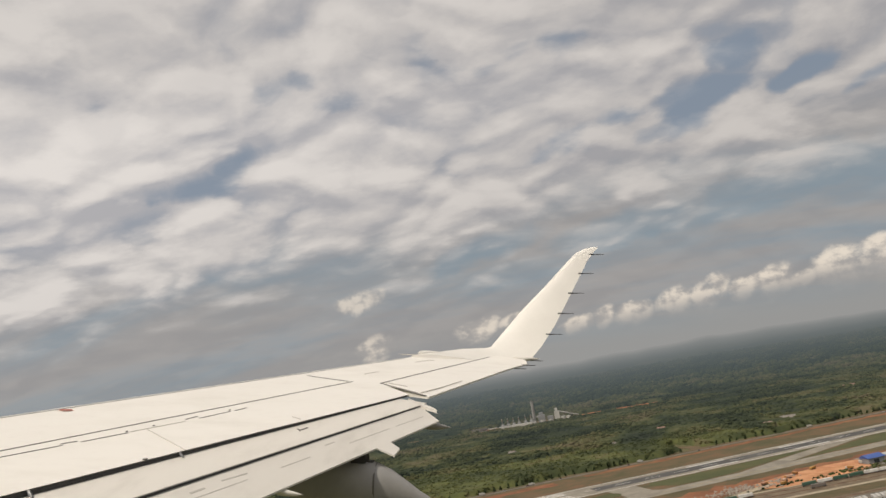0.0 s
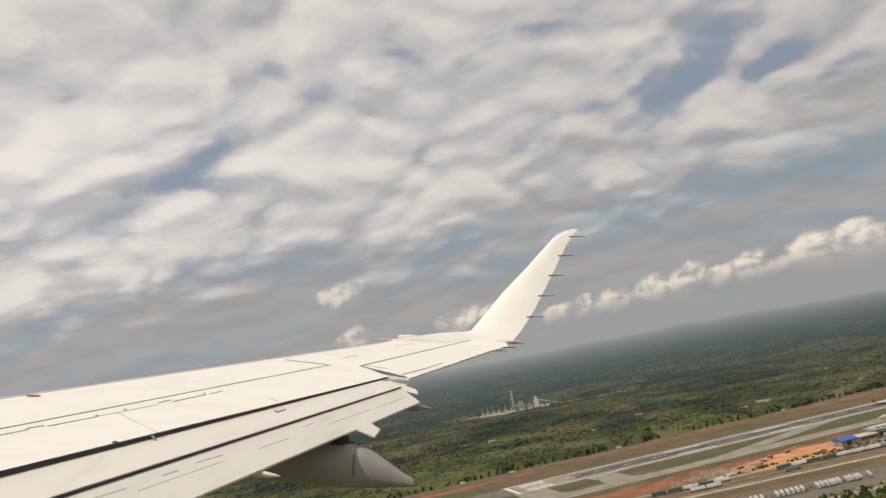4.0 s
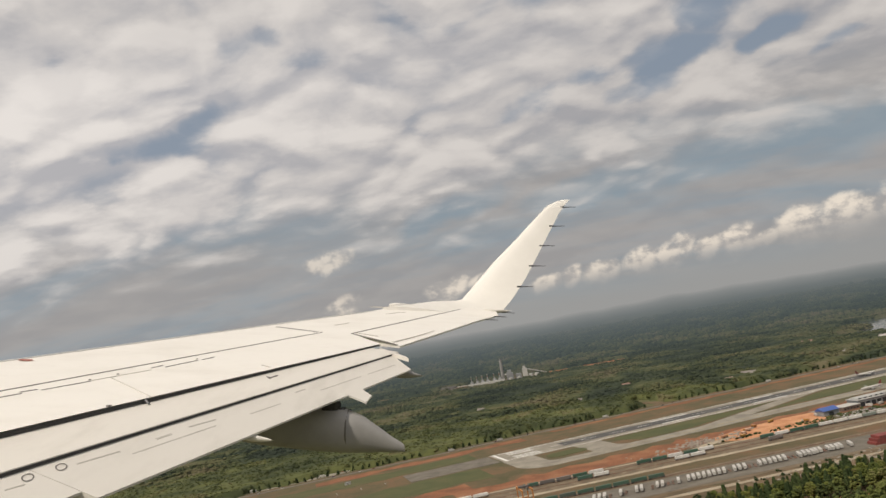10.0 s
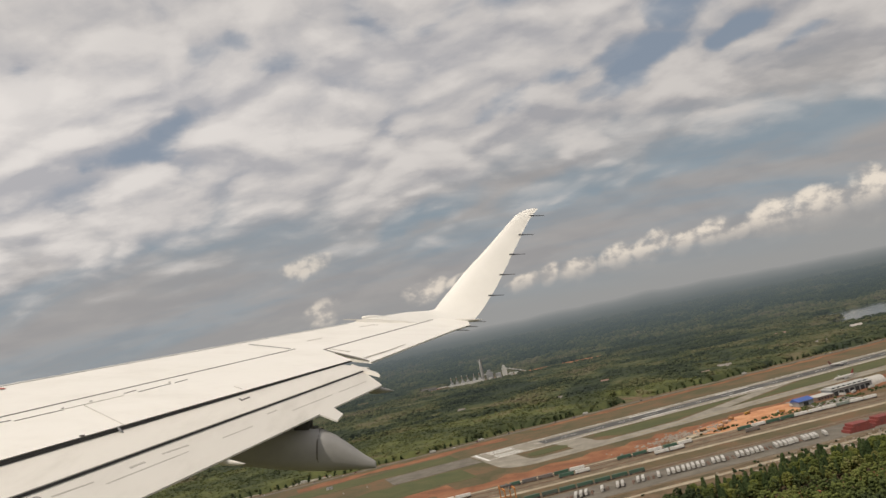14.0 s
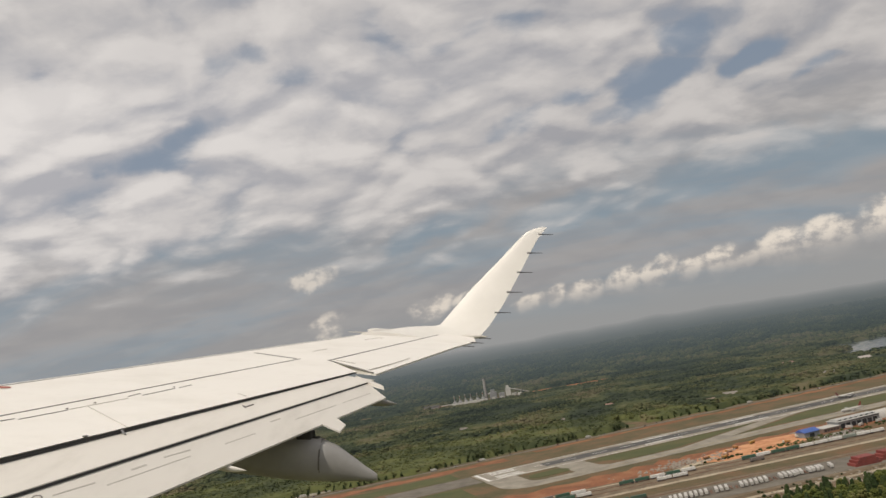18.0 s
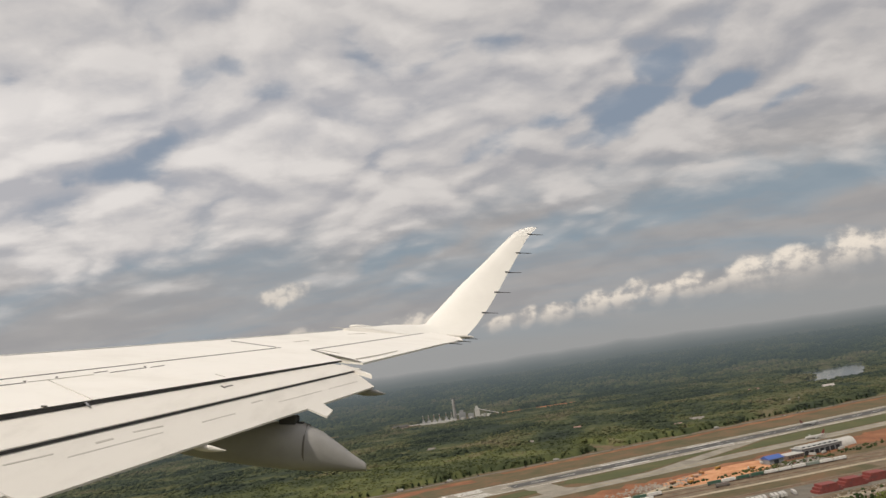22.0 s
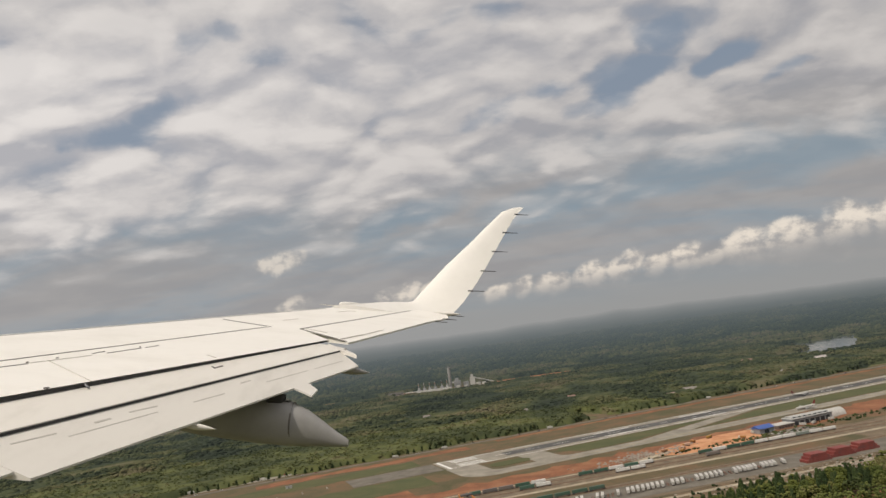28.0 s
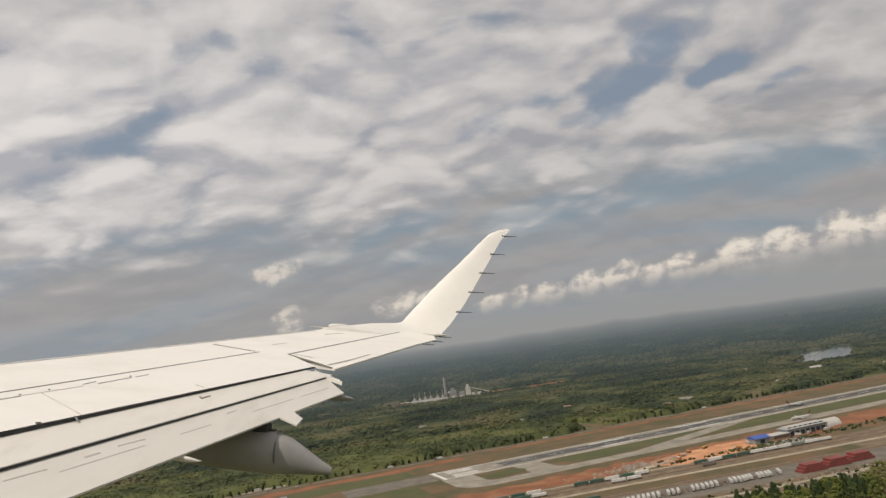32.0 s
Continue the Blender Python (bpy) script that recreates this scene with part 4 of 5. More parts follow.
sheet("airfield_ground", band(G, -300, 760, -470, 124, 4, 30, 1), 0.10, M["field"], "dry brown-green airfield grass with bare soil")
sheet("red_soil", band(G, -80, 760, -158, -112, 7, 14, 2), 0.20, M["clay"], "strip of bare red clay beside the taxiway")
sheet("red_soil", band(G, -260, -60, -116, -88, 6, 12, 3), 0.21, M["clay"], "bare red clay track")
sheet("red_soil", band(G, -180, 60, 74, 92, 5, 12, 4), 0.20, M["clay"], "bare red clay along the woodland edge")
sheet("red_soil", band(G, 100, 760, 88, 99, 4, 16, 5), 0.20, M["clay"], "thin red clay scrape by the road")
sheet("lawn", band(G, -260, -14, 26, 62, 4, 14, 6), 0.22, M["lawn"], "mown green grass beside the runway end")
sheet("lawn", band(G, -250, -30, -80, -28, 5, 14, 7), 0.22, M["lawn"], "mown green grass beside the runway end")
sheet("runway", band(G, -2, 760, -25, 25), 0.34, M["concrete"], "pale concrete runway with worn markings", "runway")
sheet("runway_centre", band(G, 70, 760, -11, 11, 1.2, 22, 8), 0.40, M["rubber"], "dark rubber-streaked middle of the runway", "runway")
sheet("blast_pad", band(G, -96, -4, -22, 22), 0.33, M["asphalt"], "grey asphalt blast pad before the runway", "runway")
arc = lambda cu, cv, r, a, b, n=10: [G(cu + r * math.cos(radians(a + (b - a) * i / n)), cv + r * math.sin(radians(a + (b - a) * i / n))) for i in range(n + 1)]
sheet("taxiway", [G(760, -94), G(760, -72), G(96, -72), G(62, -72), *arc(40, -62, 10, -90, -180), G(30, -24), G(-3, -24), *arc(27, -64, 30, 180, 270)], 0.30, M["concrete"], "pale concrete taxiway curving to the runway end", "taxiway")
sheet("taxiway", [G(74, -73), G(74, -24), G(104, -24), G(104, -46), *arc(118, -59, 14, 180, 270)], 0.28, M["concrete"], "pale concrete link between runway and taxiway", "taxiway")
sheet("taxiway", [G(190, -73), G(246, -73), G(384, -24), G(330, -24)], 0.28, M["concrete"], "slanting concrete runway exit", "taxiway")
sheet("taxiway_island", [*arc(46, -49, 11, 90, 270), *arc(66, -49, 11, -90, 90)], 0.46, M["lawn"], "oval grass island between the links", "ground")
for k in range(-3, 4):
    if k:
        sheet("threshold_stripe", band(G, 14, 42, k * 6 - 1.2, k * 6 + 1.2), 0.42, M["mark"], "worn white threshold stripe", "marking", 0.06)
sheet("threshold_bar", band(G, 1, 4, -24, 24), 0.42, M["mark"], "white bar across the runway end", "marking", 0.06)
for u0 in (185, 300):
    for sgn in (-1, 1):
        sheet("aiming_mark", band(G, u0, u0 + 46, sgn * 13 - 1.4, sgn * 13 + 1.4), 0.46, M["mark"], "white aiming mark on the runway", "marking", 0.06)
for uu in range(60, 740, 34):
    sheet("centre_dash", band(G, uu, uu + 18, -0.3, 0.3), 0.47, M["mark"], "white dash on the runway's middle line", "marking", 0.06)
for vv in (-22.5, 22.5):
    sheet("edge_line", band(G, 4, 750, vv - 0.45, vv + 0.45), 0.42, M["mark"], "white line along the runway edge", "marking", 0.06)
sheet("taxi_line", band(G, 104, 750, -83.3, -82.7), 0.36, M["yellow"], "yellow line along the taxiway", "marking", 0.06)
sheet("infield_grass", [G(130, -66), G(186, -66), G(318, -28), G(120, -28), G(112, -40)], 0.24, M["lawn"], "olive grass between runway and taxiway")
sheet("infield_grass", [G(270, -68), G(750, -68), G(750, -28), G(392, -28)], 0.24, M["lawn"], "olive grass between runway and taxiway")
sheet("perimeter_road", band(G, -330, 760, 106, 114), 0.26, M["asphalt"], "grey perimeter road along the woods", "road")
sheet("highway", band(G, -560, -110, 124, 141), 0.28, M["concrete"], "pale divided road through the trees", "road")
sheet("dirt_lot", [G(252, 112), G(280, 112), G(276, 150), G(262, 178), G(256, 168), G(262, 140)], 0.30, M["dirt"], "bare dirt track into the woods", "ground")

# ---- rail yard ----
sheet("yard_ground", band(Y, -330, 560, -104, 16, 3, 20, 11), 0.24, M["ballast"], "grey-brown gravel rail yard", "ground")
sheet("yard_grass", band(Y, -330, 300, -50, -30, 1.5, 16, 12), 0.32, M["field"], "grass strip between the tracks", "ground")
sheet("yard_road", band(Y, -330, 420, -30, -24, 0.6, 20, 41), 0.34, M["sand"], "pale dirt road along the tracks", "road")
sheet("service_track", band(Y, -330, 250, 9, 12.5, 0.6, 18, 42), 0.33, M["sand"], "pale sandy track beside the rails", "road")
sheet("service_track", band(Y, -40, 420, -118, -113, 1.2, 14, 43), 0.33, M["sand"], "pale sandy track past the rubble", "road")
sheet("trailer_lot", band(Y, -330, 360, -100, -62), 0.36, M["asphalt"], "grey asphalt trailer lot", "parking")
sheet("scrub", band(Y, -330, 560, -300, -106, 6, 20, 13), 0.20, M["dirt"], "rough brown scrub and spoil", "ground")
sheet("dirt_road", band(Y, -330, 10, -146, -139, 1.5, 20, 14), 0.30, M["concrete"], "pale dirt road through the scrub", "road")
sheet("red_road", band(Y, -200, 560, -206, -190, 2.5, 18, 15), 0.30, M["clay"], "red clay haul road", "road")
sheet("green_field", band(Y, 0, 560, -420, -240, 5, 20, 16), 0.32, M["floor"], "brown-green woodland floor", "ground")

# ---- things on the ground ----
M["box_white"] = plain("white_trailer_skin", (0.54, 0.525, 0.495), (0.40, 0.385, 0.36), 0.4, 0.6)
M["steel_dark"] = plain("dark_steel", (0.05, 0.05, 0.05), (0.10, 0.095, 0.09), 1.0, 0.7)
M["rust"] = plain("rusty_steel", (0.16, 0.07, 0.045), (0.24, 0.12, 0.08), 0.8, 0.85)
M["tyre"] = plain("tyre_rubber", (0.02, 0.02, 0.02), (0.04, 0.04, 0.04), 3.0, 0.9)
M["box_rail"] = varied("rail_container_skin", [(0.0, (0.74, 0.73, 0.70)), (0.62, (0.70, 0.69, 0.66)), (0.63, (0.035, 0.10, 0.065)), (0.86, (0.05, 0.12, 0.085)), (0.87, (0.13, 0.12, 0.115)), (1.0, (0.20, 0.17, 0.15))], 0.65, 0.3)
M["box_green"] = varied("green_wagon_skin", [(0.0, (0.03, 0.085, 0.055)), (0.6, (0.05, 0.11, 0.075)), (1.0, (0.09, 0.095, 0.085))], 0.7, 0.3)
M["box_red"] = varied("red_container_skin", [(0.0, (0.187, 0.032, 0.027)), (0.7, (0.238, 0.045, 0.036)), (1.0, (0.158, 0.045, 0.041))], 0.65, 0.3)
M["orange"] = plain("orange_crane_paint", (0.50, 0.20, 0.04), (0.38, 0.15, 0.05), 0.3, 0.6)
M["grey_wall"] = plain("grey_cladding", (0.27, 0.28, 0.29), (0.19, 0.20, 0.21), 0.06, 0.8)
M["pale_wall"] = plain("pale_cladding", (0.46, 0.46, 0.445), (0.35, 0.35, 0.34), 0.06, 0.75)
M["stack"] = plain("concrete_stack", (0.29, 0.29, 0.285), (0.22, 0.22, 0.22), 0.08, 0.85)
M["roof"] = varied("house_roof", [(0.0, (0.16, 0.14, 0.13)), (0.5, (0.25, 0.23, 0.21)), (0.7, (0.55, 0.55, 0.54)), (1.0, (0.22, 0.12, 0.09))], 0.85, 0.4)
M["house_wall"] = varied("house_siding", [(0.0, (0.70, 0.69, 0.66)), (0.6, (0.58, 0.55, 0.50)), (1.0, (0.42, 0.24, 0.18))], 0.8, 0.4)
M["glass"] = plain("dark_window", (0.03, 0.035, 0.04), (0.05, 0.055, 0.06), 2.0, 0.15)
M["car_paint"] = varied("car_paint", [(0.0, (0.70, 0.70, 0.69)), (0.35, (0.55, 0.55, 0.56)), (0.5, (0.06, 0.06, 0.065)), (0.7, (0.20, 0.21, 0.23)), (0.85, (0.30, 0.04, 0.035)), (1.0, (0.05, 0.08, 0.18))], 0.35, 0.5)
M["bark"] = plain("bark", (0.09, 0.065, 0.045), (0.14, 0.10, 0.07), 2.0, 0.95)
M["bush"] = material("roadside_leaves", build_leaves([(0.3, (0.022, 0.034, 0.015)), (0.5, (0.040, 0.058, 0.022)), (0.7, (0.070, 0.080, 0.032))], 0.6), 0.95)
M["rubble"] = plain("pale_rubble", (0.36, 0.32, 0.27), (0.22, 0.19, 0.16), 0.3, 0.95)


def along(F, s, t, z, turn=0.0):
    a = RY if F is Y else RW
    p = F(s, t, z)
    return Matrix.Translation(p) @ Matrix.Rotation(a + radians(turn), 4, "Z")


def wheel(parent, x, y, r=0.5, wd=0.5):
    return part("wheel", tube("wheel", (x, y - wd / 2, r), (x, y + wd / 2, r), r, r, M["tyre"], 10), parent)


def trailer(m):
    t = thing("semi_trailer", "white box semi-trailer parked on asphalt", "trailer", m, "parked trailers")
    part("box", boxes("trailer_box", [(-6.8, 6.8, -1.3, 1.3, 1.2, 4.0)], M["box_white"], 0.02), t)
    part("door", boxes("trailer_door", [(6.8, 6.86, -1.2, 1.2, 1.3, 3.9)], M["pale_wall"]), t, "ribbed rear doors")
    part("chassis", boxes("trailer_chassis", [(-5.5, 6.7, -0.6, 0.6, 0.85, 1.2)], M["steel_dark"]), t)
    for x in (4.2, 5.5):
        for y in (-1.0, 1.0):
            wheel(t, x, y)
    for y in (-0.8, 0.8):
        part("landing_leg", boxes("landing_leg", [(-3.6, -3.4, y - 0.1, y + 0.1, 0.0, 1.2)], M["steel_dark"]), t)
    return t


def chassis(m):
    t = thing("container_chassis", "empty rusty container chassis on asphalt", "trailer", m, "empty chassis")
    for y in (-0.7, 0.7):
        part("beam", boxes("chassis_beam", [(-6.2, 6.2, y - 0.14, y + 0.14, 0.95, 1.3)], M["rust"]), t)
    for x in (-6.1, 0, 6.1):
        part("crossbar", boxes("chassis_crossbar", [(x - 0.15, x + 0.15, -1.2, 1.2, 1.0, 1.32)], M["rust"]), t)
    for x in (4.4, 5.6):
        for y in (-1.0, 1.0):
            wheel(t, x, y)
    return t


def railcar(m, skin, label):
    t = thing("rail_wagon", label, "rail wagon", m, "wagons in the yard")
    part("frame", boxes("wagon_frame", [(-8.6, 8.6, -1.3, 1.3, 0.95, 1.35)], M["steel_dark"]), t)
    part("container", boxes("wagon_box", [(-7.9, 7.9, -1.3, 1.3, 1.35, 4.2)], M[skin], 0.06), t)
    for x in (-6.6, 6.6):
        b = part("bogie", boxes("bogie", [(x - 1.3, x + 1.3, -1.0, 1.0, 0.5, 0.95)], M["steel_dark"]), t)
        for dx in (-0.85, 0.85):
            part("wheelset", tube("wheelset", (x + dx, -0.8, 0.45), (x + dx, 0.8, 0.45), 0.45, 0.45, M["steel_dark"], 10), b)
    return t


rnd = random.Random(11)
base = trailer(along(Y, 192, -82, 0.37, 68))
bare = chassis(along(Y, -318, -82, 0.37, 68))
s = -310.0
while s < 188:
    dense = 0.62 if 60 < s else 0.40
    m = along(Y, s, -82 + rnd.uniform(-0.6, 0.6), 0.37, 68 + rnd.uniform(-1.5, 1.5))
    if rnd.random() < dense:
        copy_thing(base, m)
    elif rnd.random() < 0.75:
        copy_thing(bare, m)
    s += 3.3 if s > 150 else 4.0
mixed = railcar(along(Y, -330, 0, 0.55), "box_rail", "rail wagon carrying a weathered box container")
green = railcar(along(Y, -330, -57, 0.55), "box_green", "dark green rail wagon standing on its track")
for i in range(1, 46):
    if i not in (19, 20, 26, 27, 33, 34, 35):
        copy_thing(mixed, along(Y, -330 + 14.0 * i, 0, 0.55))
for i in range(1, 28):
    copy_thing(green, along(Y, -330 + 14.0 * i, -57, 0.55))
for i in (6, 7, 8, 13, 14, 15, 16, 24, 25, 30, 31, 36):
    copy_thing(mixed, along(Y, -330 + 14.0 * i, -13, 0.55))
for t0 in (0, -13, -57):
    tr = thing("rail_track", "pair of steel rails on gravel", "rail track", along(Y, 40, t0, 0.25), "yard tracks", "structure")
    for y in (-0.75, 0.75):
        part("rail", boxes("rail", [(-480, 480, y - 0.07, y + 0.07, 0.15, 0.32)], M["rust"]), tr)

crane = thing("gantry_crane", "orange wheeled gantry crane spanning the trailer row", "crane", along(Y, -52, -50, 0.37))
for x in (-5, 5):
    for y in (-12, 12):
        leg = part("leg", boxes("crane_leg", [(x - 0.5, x + 0.5, y - 0.5, y + 0.5, 1.0, 14.0)], M["orange"]), crane)
        part("wheel", tube("crane_wheel", (x, y - 0.5, 0.8), (x, y + 0.5, 0.8), 0.8, 0.8, M["tyre"], 10), leg)
    part("girder", boxes("crane_girder", [(x - 0.6, x + 0.6, -13, 13, 14.0, 15.6)], M["orange"]), crane)
for y in (-12, 12):
    part("tie_beam", boxes("crane_tie", [(-5, 5, y - 0.35, y + 0.35, 3.0, 3.8)], M["orange"]), crane)
part("trolley", boxes("crane_trolley", [(-5.6, 5.6, -2.5, 2.5, 15.6, 17.0)], M["steel_dark"]), crane)
part("cab", boxes("crane_cab", [(3.2, 5.2, 3.0, 5.4, 11.2, 13.9)], M["pale_wall"]), crane)


def container(m):
    t = thing("shipping_container", "red steel shipping container in a stack", "container", m, "stacked red containers")
    part("body", boxes("container_body", [(-6.1, 6.1, -1.22, 1.22, 0, 2.6)], M["box_red"], 0.05), t)
    part("door", boxes("container_door", [(-6.15, -6.1, -1.15, 1.15, 0.1, 2.5)], M["box_red"]), t)
    return t


first = container(along(Y, 203, -92, 0.37, 90))
for pile in range(3):
    for col in range(11):
        for row in range(3 if 1 < col < 9 else 2 if 0 < col < 10 else 1):
            if pile + col + row:
                copy_thing(first, along(Y, 203 + pile * 24 + col * 1.97, -92 + pile * 3, 0.37 + 2.61 * row, 90))

rng = np.random.RandomState(8)
n = 900
ps, pt = rng.normal(235, 60, n), -122 + rng.normal(0, 8, n)
c = np.array([Y(a, b, 0.3)[:] for a, b in zip(ps, pt)])
v, f = clumps(c, rng.uniform(0.4, 1.7, n), rng, 0.5, 0.35)
tagged(new("rubble_heaps", numpy_mesh("rubble_heaps", v, f, M["rubble"])), "pale broken rubble spread on dirt", "rubble", kind="stuff")
n = 700
ps, pt = rng.uniform(-320, 520, n), rng.uniform(-186, -106, n)
keep = (np.abs(pt + 142) > 6) & (wave(ps, pt, 4, 90, 2) > 0.0)
c = np.array([Y(a, b, 0.9)[:] for a, b in zip(ps[keep], pt[keep])])
v, f = clumps(c, rng.uniform(0.8, 2.3, len(c)), rng, 0.8, 0.3)
tagged(new("scrub_bushes", numpy_mesh("scrub_bushes", v, f, M["bush"])), "low olive scrub scattered on rough ground", "bushes", kind="stuff")
n = 520
pu, pv = rng.uniform(-90, 740, n), rng.uniform(-176, -158, n)
c = np.array([G(a, b, 0.9)[:] for a, b in zip(pu, pv)])
c = c[np.array([st_of(a[0], a[1])[1] > 18 for a in c])]
v, f = clumps(c, rng.uniform(0.9, 2.4, len(c)), rng, 0.8, 0.3)
tagged(new("hedge", numpy_mesh("hedge", v, f, M["bush"])), "scrubby green hedge between clay and rail yard", "bushes", kind="stuff")


# roadside trees
def young_tree(m, seed, height):
    r = np.random.RandomState(seed)
    t = thing("roadside_tree", "small dark evergreen tree beside the perimeter road", "tree", m, "trees along the road")
    part("trunk", tube("tree_trunk", (0, 0, 0), (0, 0, height * 0.55), 0.16, 0.07, M["bark"], 7), t)
    k = 16
    zz = r.uniform(0.25, 1.0, k)
    rad = (1.08 - zz) * height * 0.32
    an = r.uniform(0, 2 * np.pi, k)
    cc = np.stack([np.cos(an) * rad, np.sin(an) * rad, zz * height], -1)
    v, f = clumps(cc, r.uniform(0.10, 0.2, k) * height, r, 0.9, 0.35)
    part("crown", numpy_mesh("tree_crown", v, f, M["bush"]), t)
    return t


young = [young_tree(along(G, -250 + 6 * i, 118, 0.1), 40 + i, 6.0 + 0.9 * i) for i in range(3)]
u = -228.0
rnd = random.Random(5)
while u < 700:
    if rnd.random() < 0.88 and not 250 < u < 282:
        copy_thing(young[rnd.randrange(3)], along(G, u, 118.5 + rnd.uniform(-1.2, 1.2), 0.1, rnd.uniform(0, 360)))
    u += rnd.uniform(7, 11.5)


# near wood on this side of the yard
def build_crown(stops):
    def build(k, b):
        own = k.n("ShaderNodeObjectInfo").outputs["Random"]
        isle = k.n("ShaderNodeNewGeometry").outputs["Random Per Island"]
        g = k.noise(coords(k), 1.6, 4.0, 0.7)
        fac = k.math("ADD", k.math("ADD", k.math("MULTIPLY", own, 0.62), k.math("MULTIPLY", isle, 0.28)), k.math("MULTIPLY", k.math("SUBTRACT", g, 0.5), 0.3))
        put(k, b, k.ramp(fac, stops))
        b.inputs["Specular IOR Level"].default_value = 0.15
    return build


M["crown"] = material("fresh_spring_leaves", build_crown([(0.1, (0.050, 0.065, 0.019)), (0.35, (0.080, 0.097, 0.025)), (0.6, (0.120, 0.131, 0.031)), (0.8, (0.136, 0.119, 0.054)), (0.95, (0.160, 0.152, 0.046))]), 0.95)
M["pine"] = material("dark_pine_needles", build_crown([(0.1, (0.024, 0.039, 0.015)), (0.6, (0.046, 0.065, 0.024)), (0.95, (0.070, 0.088, 0.033))]), 0.95)


def near_wood(s, t):
    edge = -146 + 5 * math.sin(s / 17.0) + 3 * math.sin(s / 7.0) - max(0.0, 70 - s) * 0.32
    return t < edge and not -205 < t < -190


def crown_of(r, n, height, spread, low, pointed):
    zz = r.uniform(low, 1.0, n)
    if pointed:
        rad = (1.05 - zz) * spread * 1.25 * r.uniform(0.5, 1.0, n)
    else:
        rad = np.sqrt(np.clip(1 - ((zz - 0.62) / 0.42) ** 2, 0.02, 1)) * spread * np.sqrt(r.uniform(0.25, 1.0, n))
    an = r.uniform(0, 2 * np.pi, n)
    return np.stack([np.cos(an) * rad, np.sin(an) * rad, zz * height], -1)


def wood_tree(m, seed, height, pointed):
    r = np.random.RandomState(seed)
    if pointed:
        t = thing("pine_tree", "tall dark green pine at the wood's edge", "tree", m, "pines of the near wood")
    else:
        t = thing("broadleaf_tree", "broad tree in fresh yellow-green spring leaf", "tree", m, "broadleaf trees of the near wood")
    part("trunk", tube("tree_trunk", (0, 0, -0.3), (0, 0, height * 0.6), 0.26, 0.10, M["bark"], 7), t)
    for q in range(4):
        a = q * 1.7 + seed
        part("limb", tube("tree_limb", (0, 0, height * (0.32 + 0.07 * q)), (math.cos(a) * height * 0.2, math.sin(a) * height * 0.2, height * (0.5 + 0.08 * q)), 0.10, 0.04, M["bark"], 5), t)
    cc = crown_of(r, 260, height, height * (0.22 if pointed else 0.34), 0.22 if pointed else 0.28, pointed)
    v, f = clumps(cc, r.uniform(0.038, 0.082, len(cc)) * height, r, 0.85, 0.4)
    part("crown", numpy_mesh("wood_crown", v, f, M["pine" if pointed else "crown"]), t)
    return t


rnd = random.Random(77)
kinds = [wood_tree(along(Y, 130 + 7 * i, -164 - 5 * (i % 3), 0.2), 60 + i, (11.5, 13.5, 10.0, 12.5, 15.0, 13.0)[i], i >= 4) for i in range(6)]
rest, made, s = [], 0, -150.0
while s < 340:
    t = -127.0
    while t > -330:
        a, b = s + rnd.uniform(-2.4, 2.4), t + rnd.uniform(-2.4, 2.4)
        if near_wood(a, b):
            if 40 < a < 200 and b > -186 and made < 290:
                q = rnd.choice((0, 1, 2, 3, 4, 5, 4, 5)) if b < -156 else rnd.choice((0, 2, 4, 5, 5))
                copy_thing(kinds[q], along(Y, a, b, 0.2, rnd.uniform(0, 360)) @ Matrix.Scale(rnd.uniform(0.7, 1.12), 4))
                made += 1
            else:
                rest.append((a, b))
        t -= 5.6
    s += 5.6
rng = np.random.RandomState(31)
cs, ss = [], []
for a, b in rest:
    hh = rng.uniform(8, 14)
    cs.append(crown_of(rng, 40, hh, hh * 0.33, 0.3, rng.rand() < 0.25) + np.array(Y(a, b, 0.2)[:]))
    ss.append(rng.uniform(0.055, 0.115, 40) * hh)
v, f = clumps(np.concatenate(cs), np.concatenate(ss), rng, 0.8, 0.38)
tagged(new("near_woodland", numpy_mesh("near_woodland", v, f, M["leaves_near"])), "near spring wood of fresh green and dark crowns", "forest", kind="stuff")


def car(m, name="car", label="small car on the grey road", group="cars on the roads"):
    t = thing(name, label, "car", m, group)
    part("body", boxes("car_body", [(-2.2, 2.2, -0.9, 0.9, 0.35, 0.95)], M["car_paint"], 0.12), t)
    part("cabin", boxes("car_cabin", [(-1.3, 1.1, -0.78, 0.78, 0.95, 1.45)], M["glass"], 0.15), t)
    for x in (-1.4, 1.4):
        for y in (-0.85, 0.85):
            wheel(t, x, y, 0.33, 0.22)
    return t


def lorry(m):
    t = thing("lorry", "white box lorry on the road", "truck", m, "lorries on the roads")
    part("box", boxes("lorry_box", [(-4.6, 2.2, -1.2, 1.2, 1.0, 3.6)], M["box_white"], 0.06), t)
    cab = part("cab", boxes("lorry_cab", [(2.5, 4.4, -1.1, 1.1, 0.6, 2.8)], M["box_white"], 0.15), t)
    part("windscreen", boxes("lorry_screen", [(4.38, 4.43, -0.95, 0.95, 1.7, 2.5)], M["glass"]), cab)
    for x in (-3.2, 3.2):
        for y in (-1.0, 1.0):
            wheel(t, x, y, 0.48, 0.3)
    return t


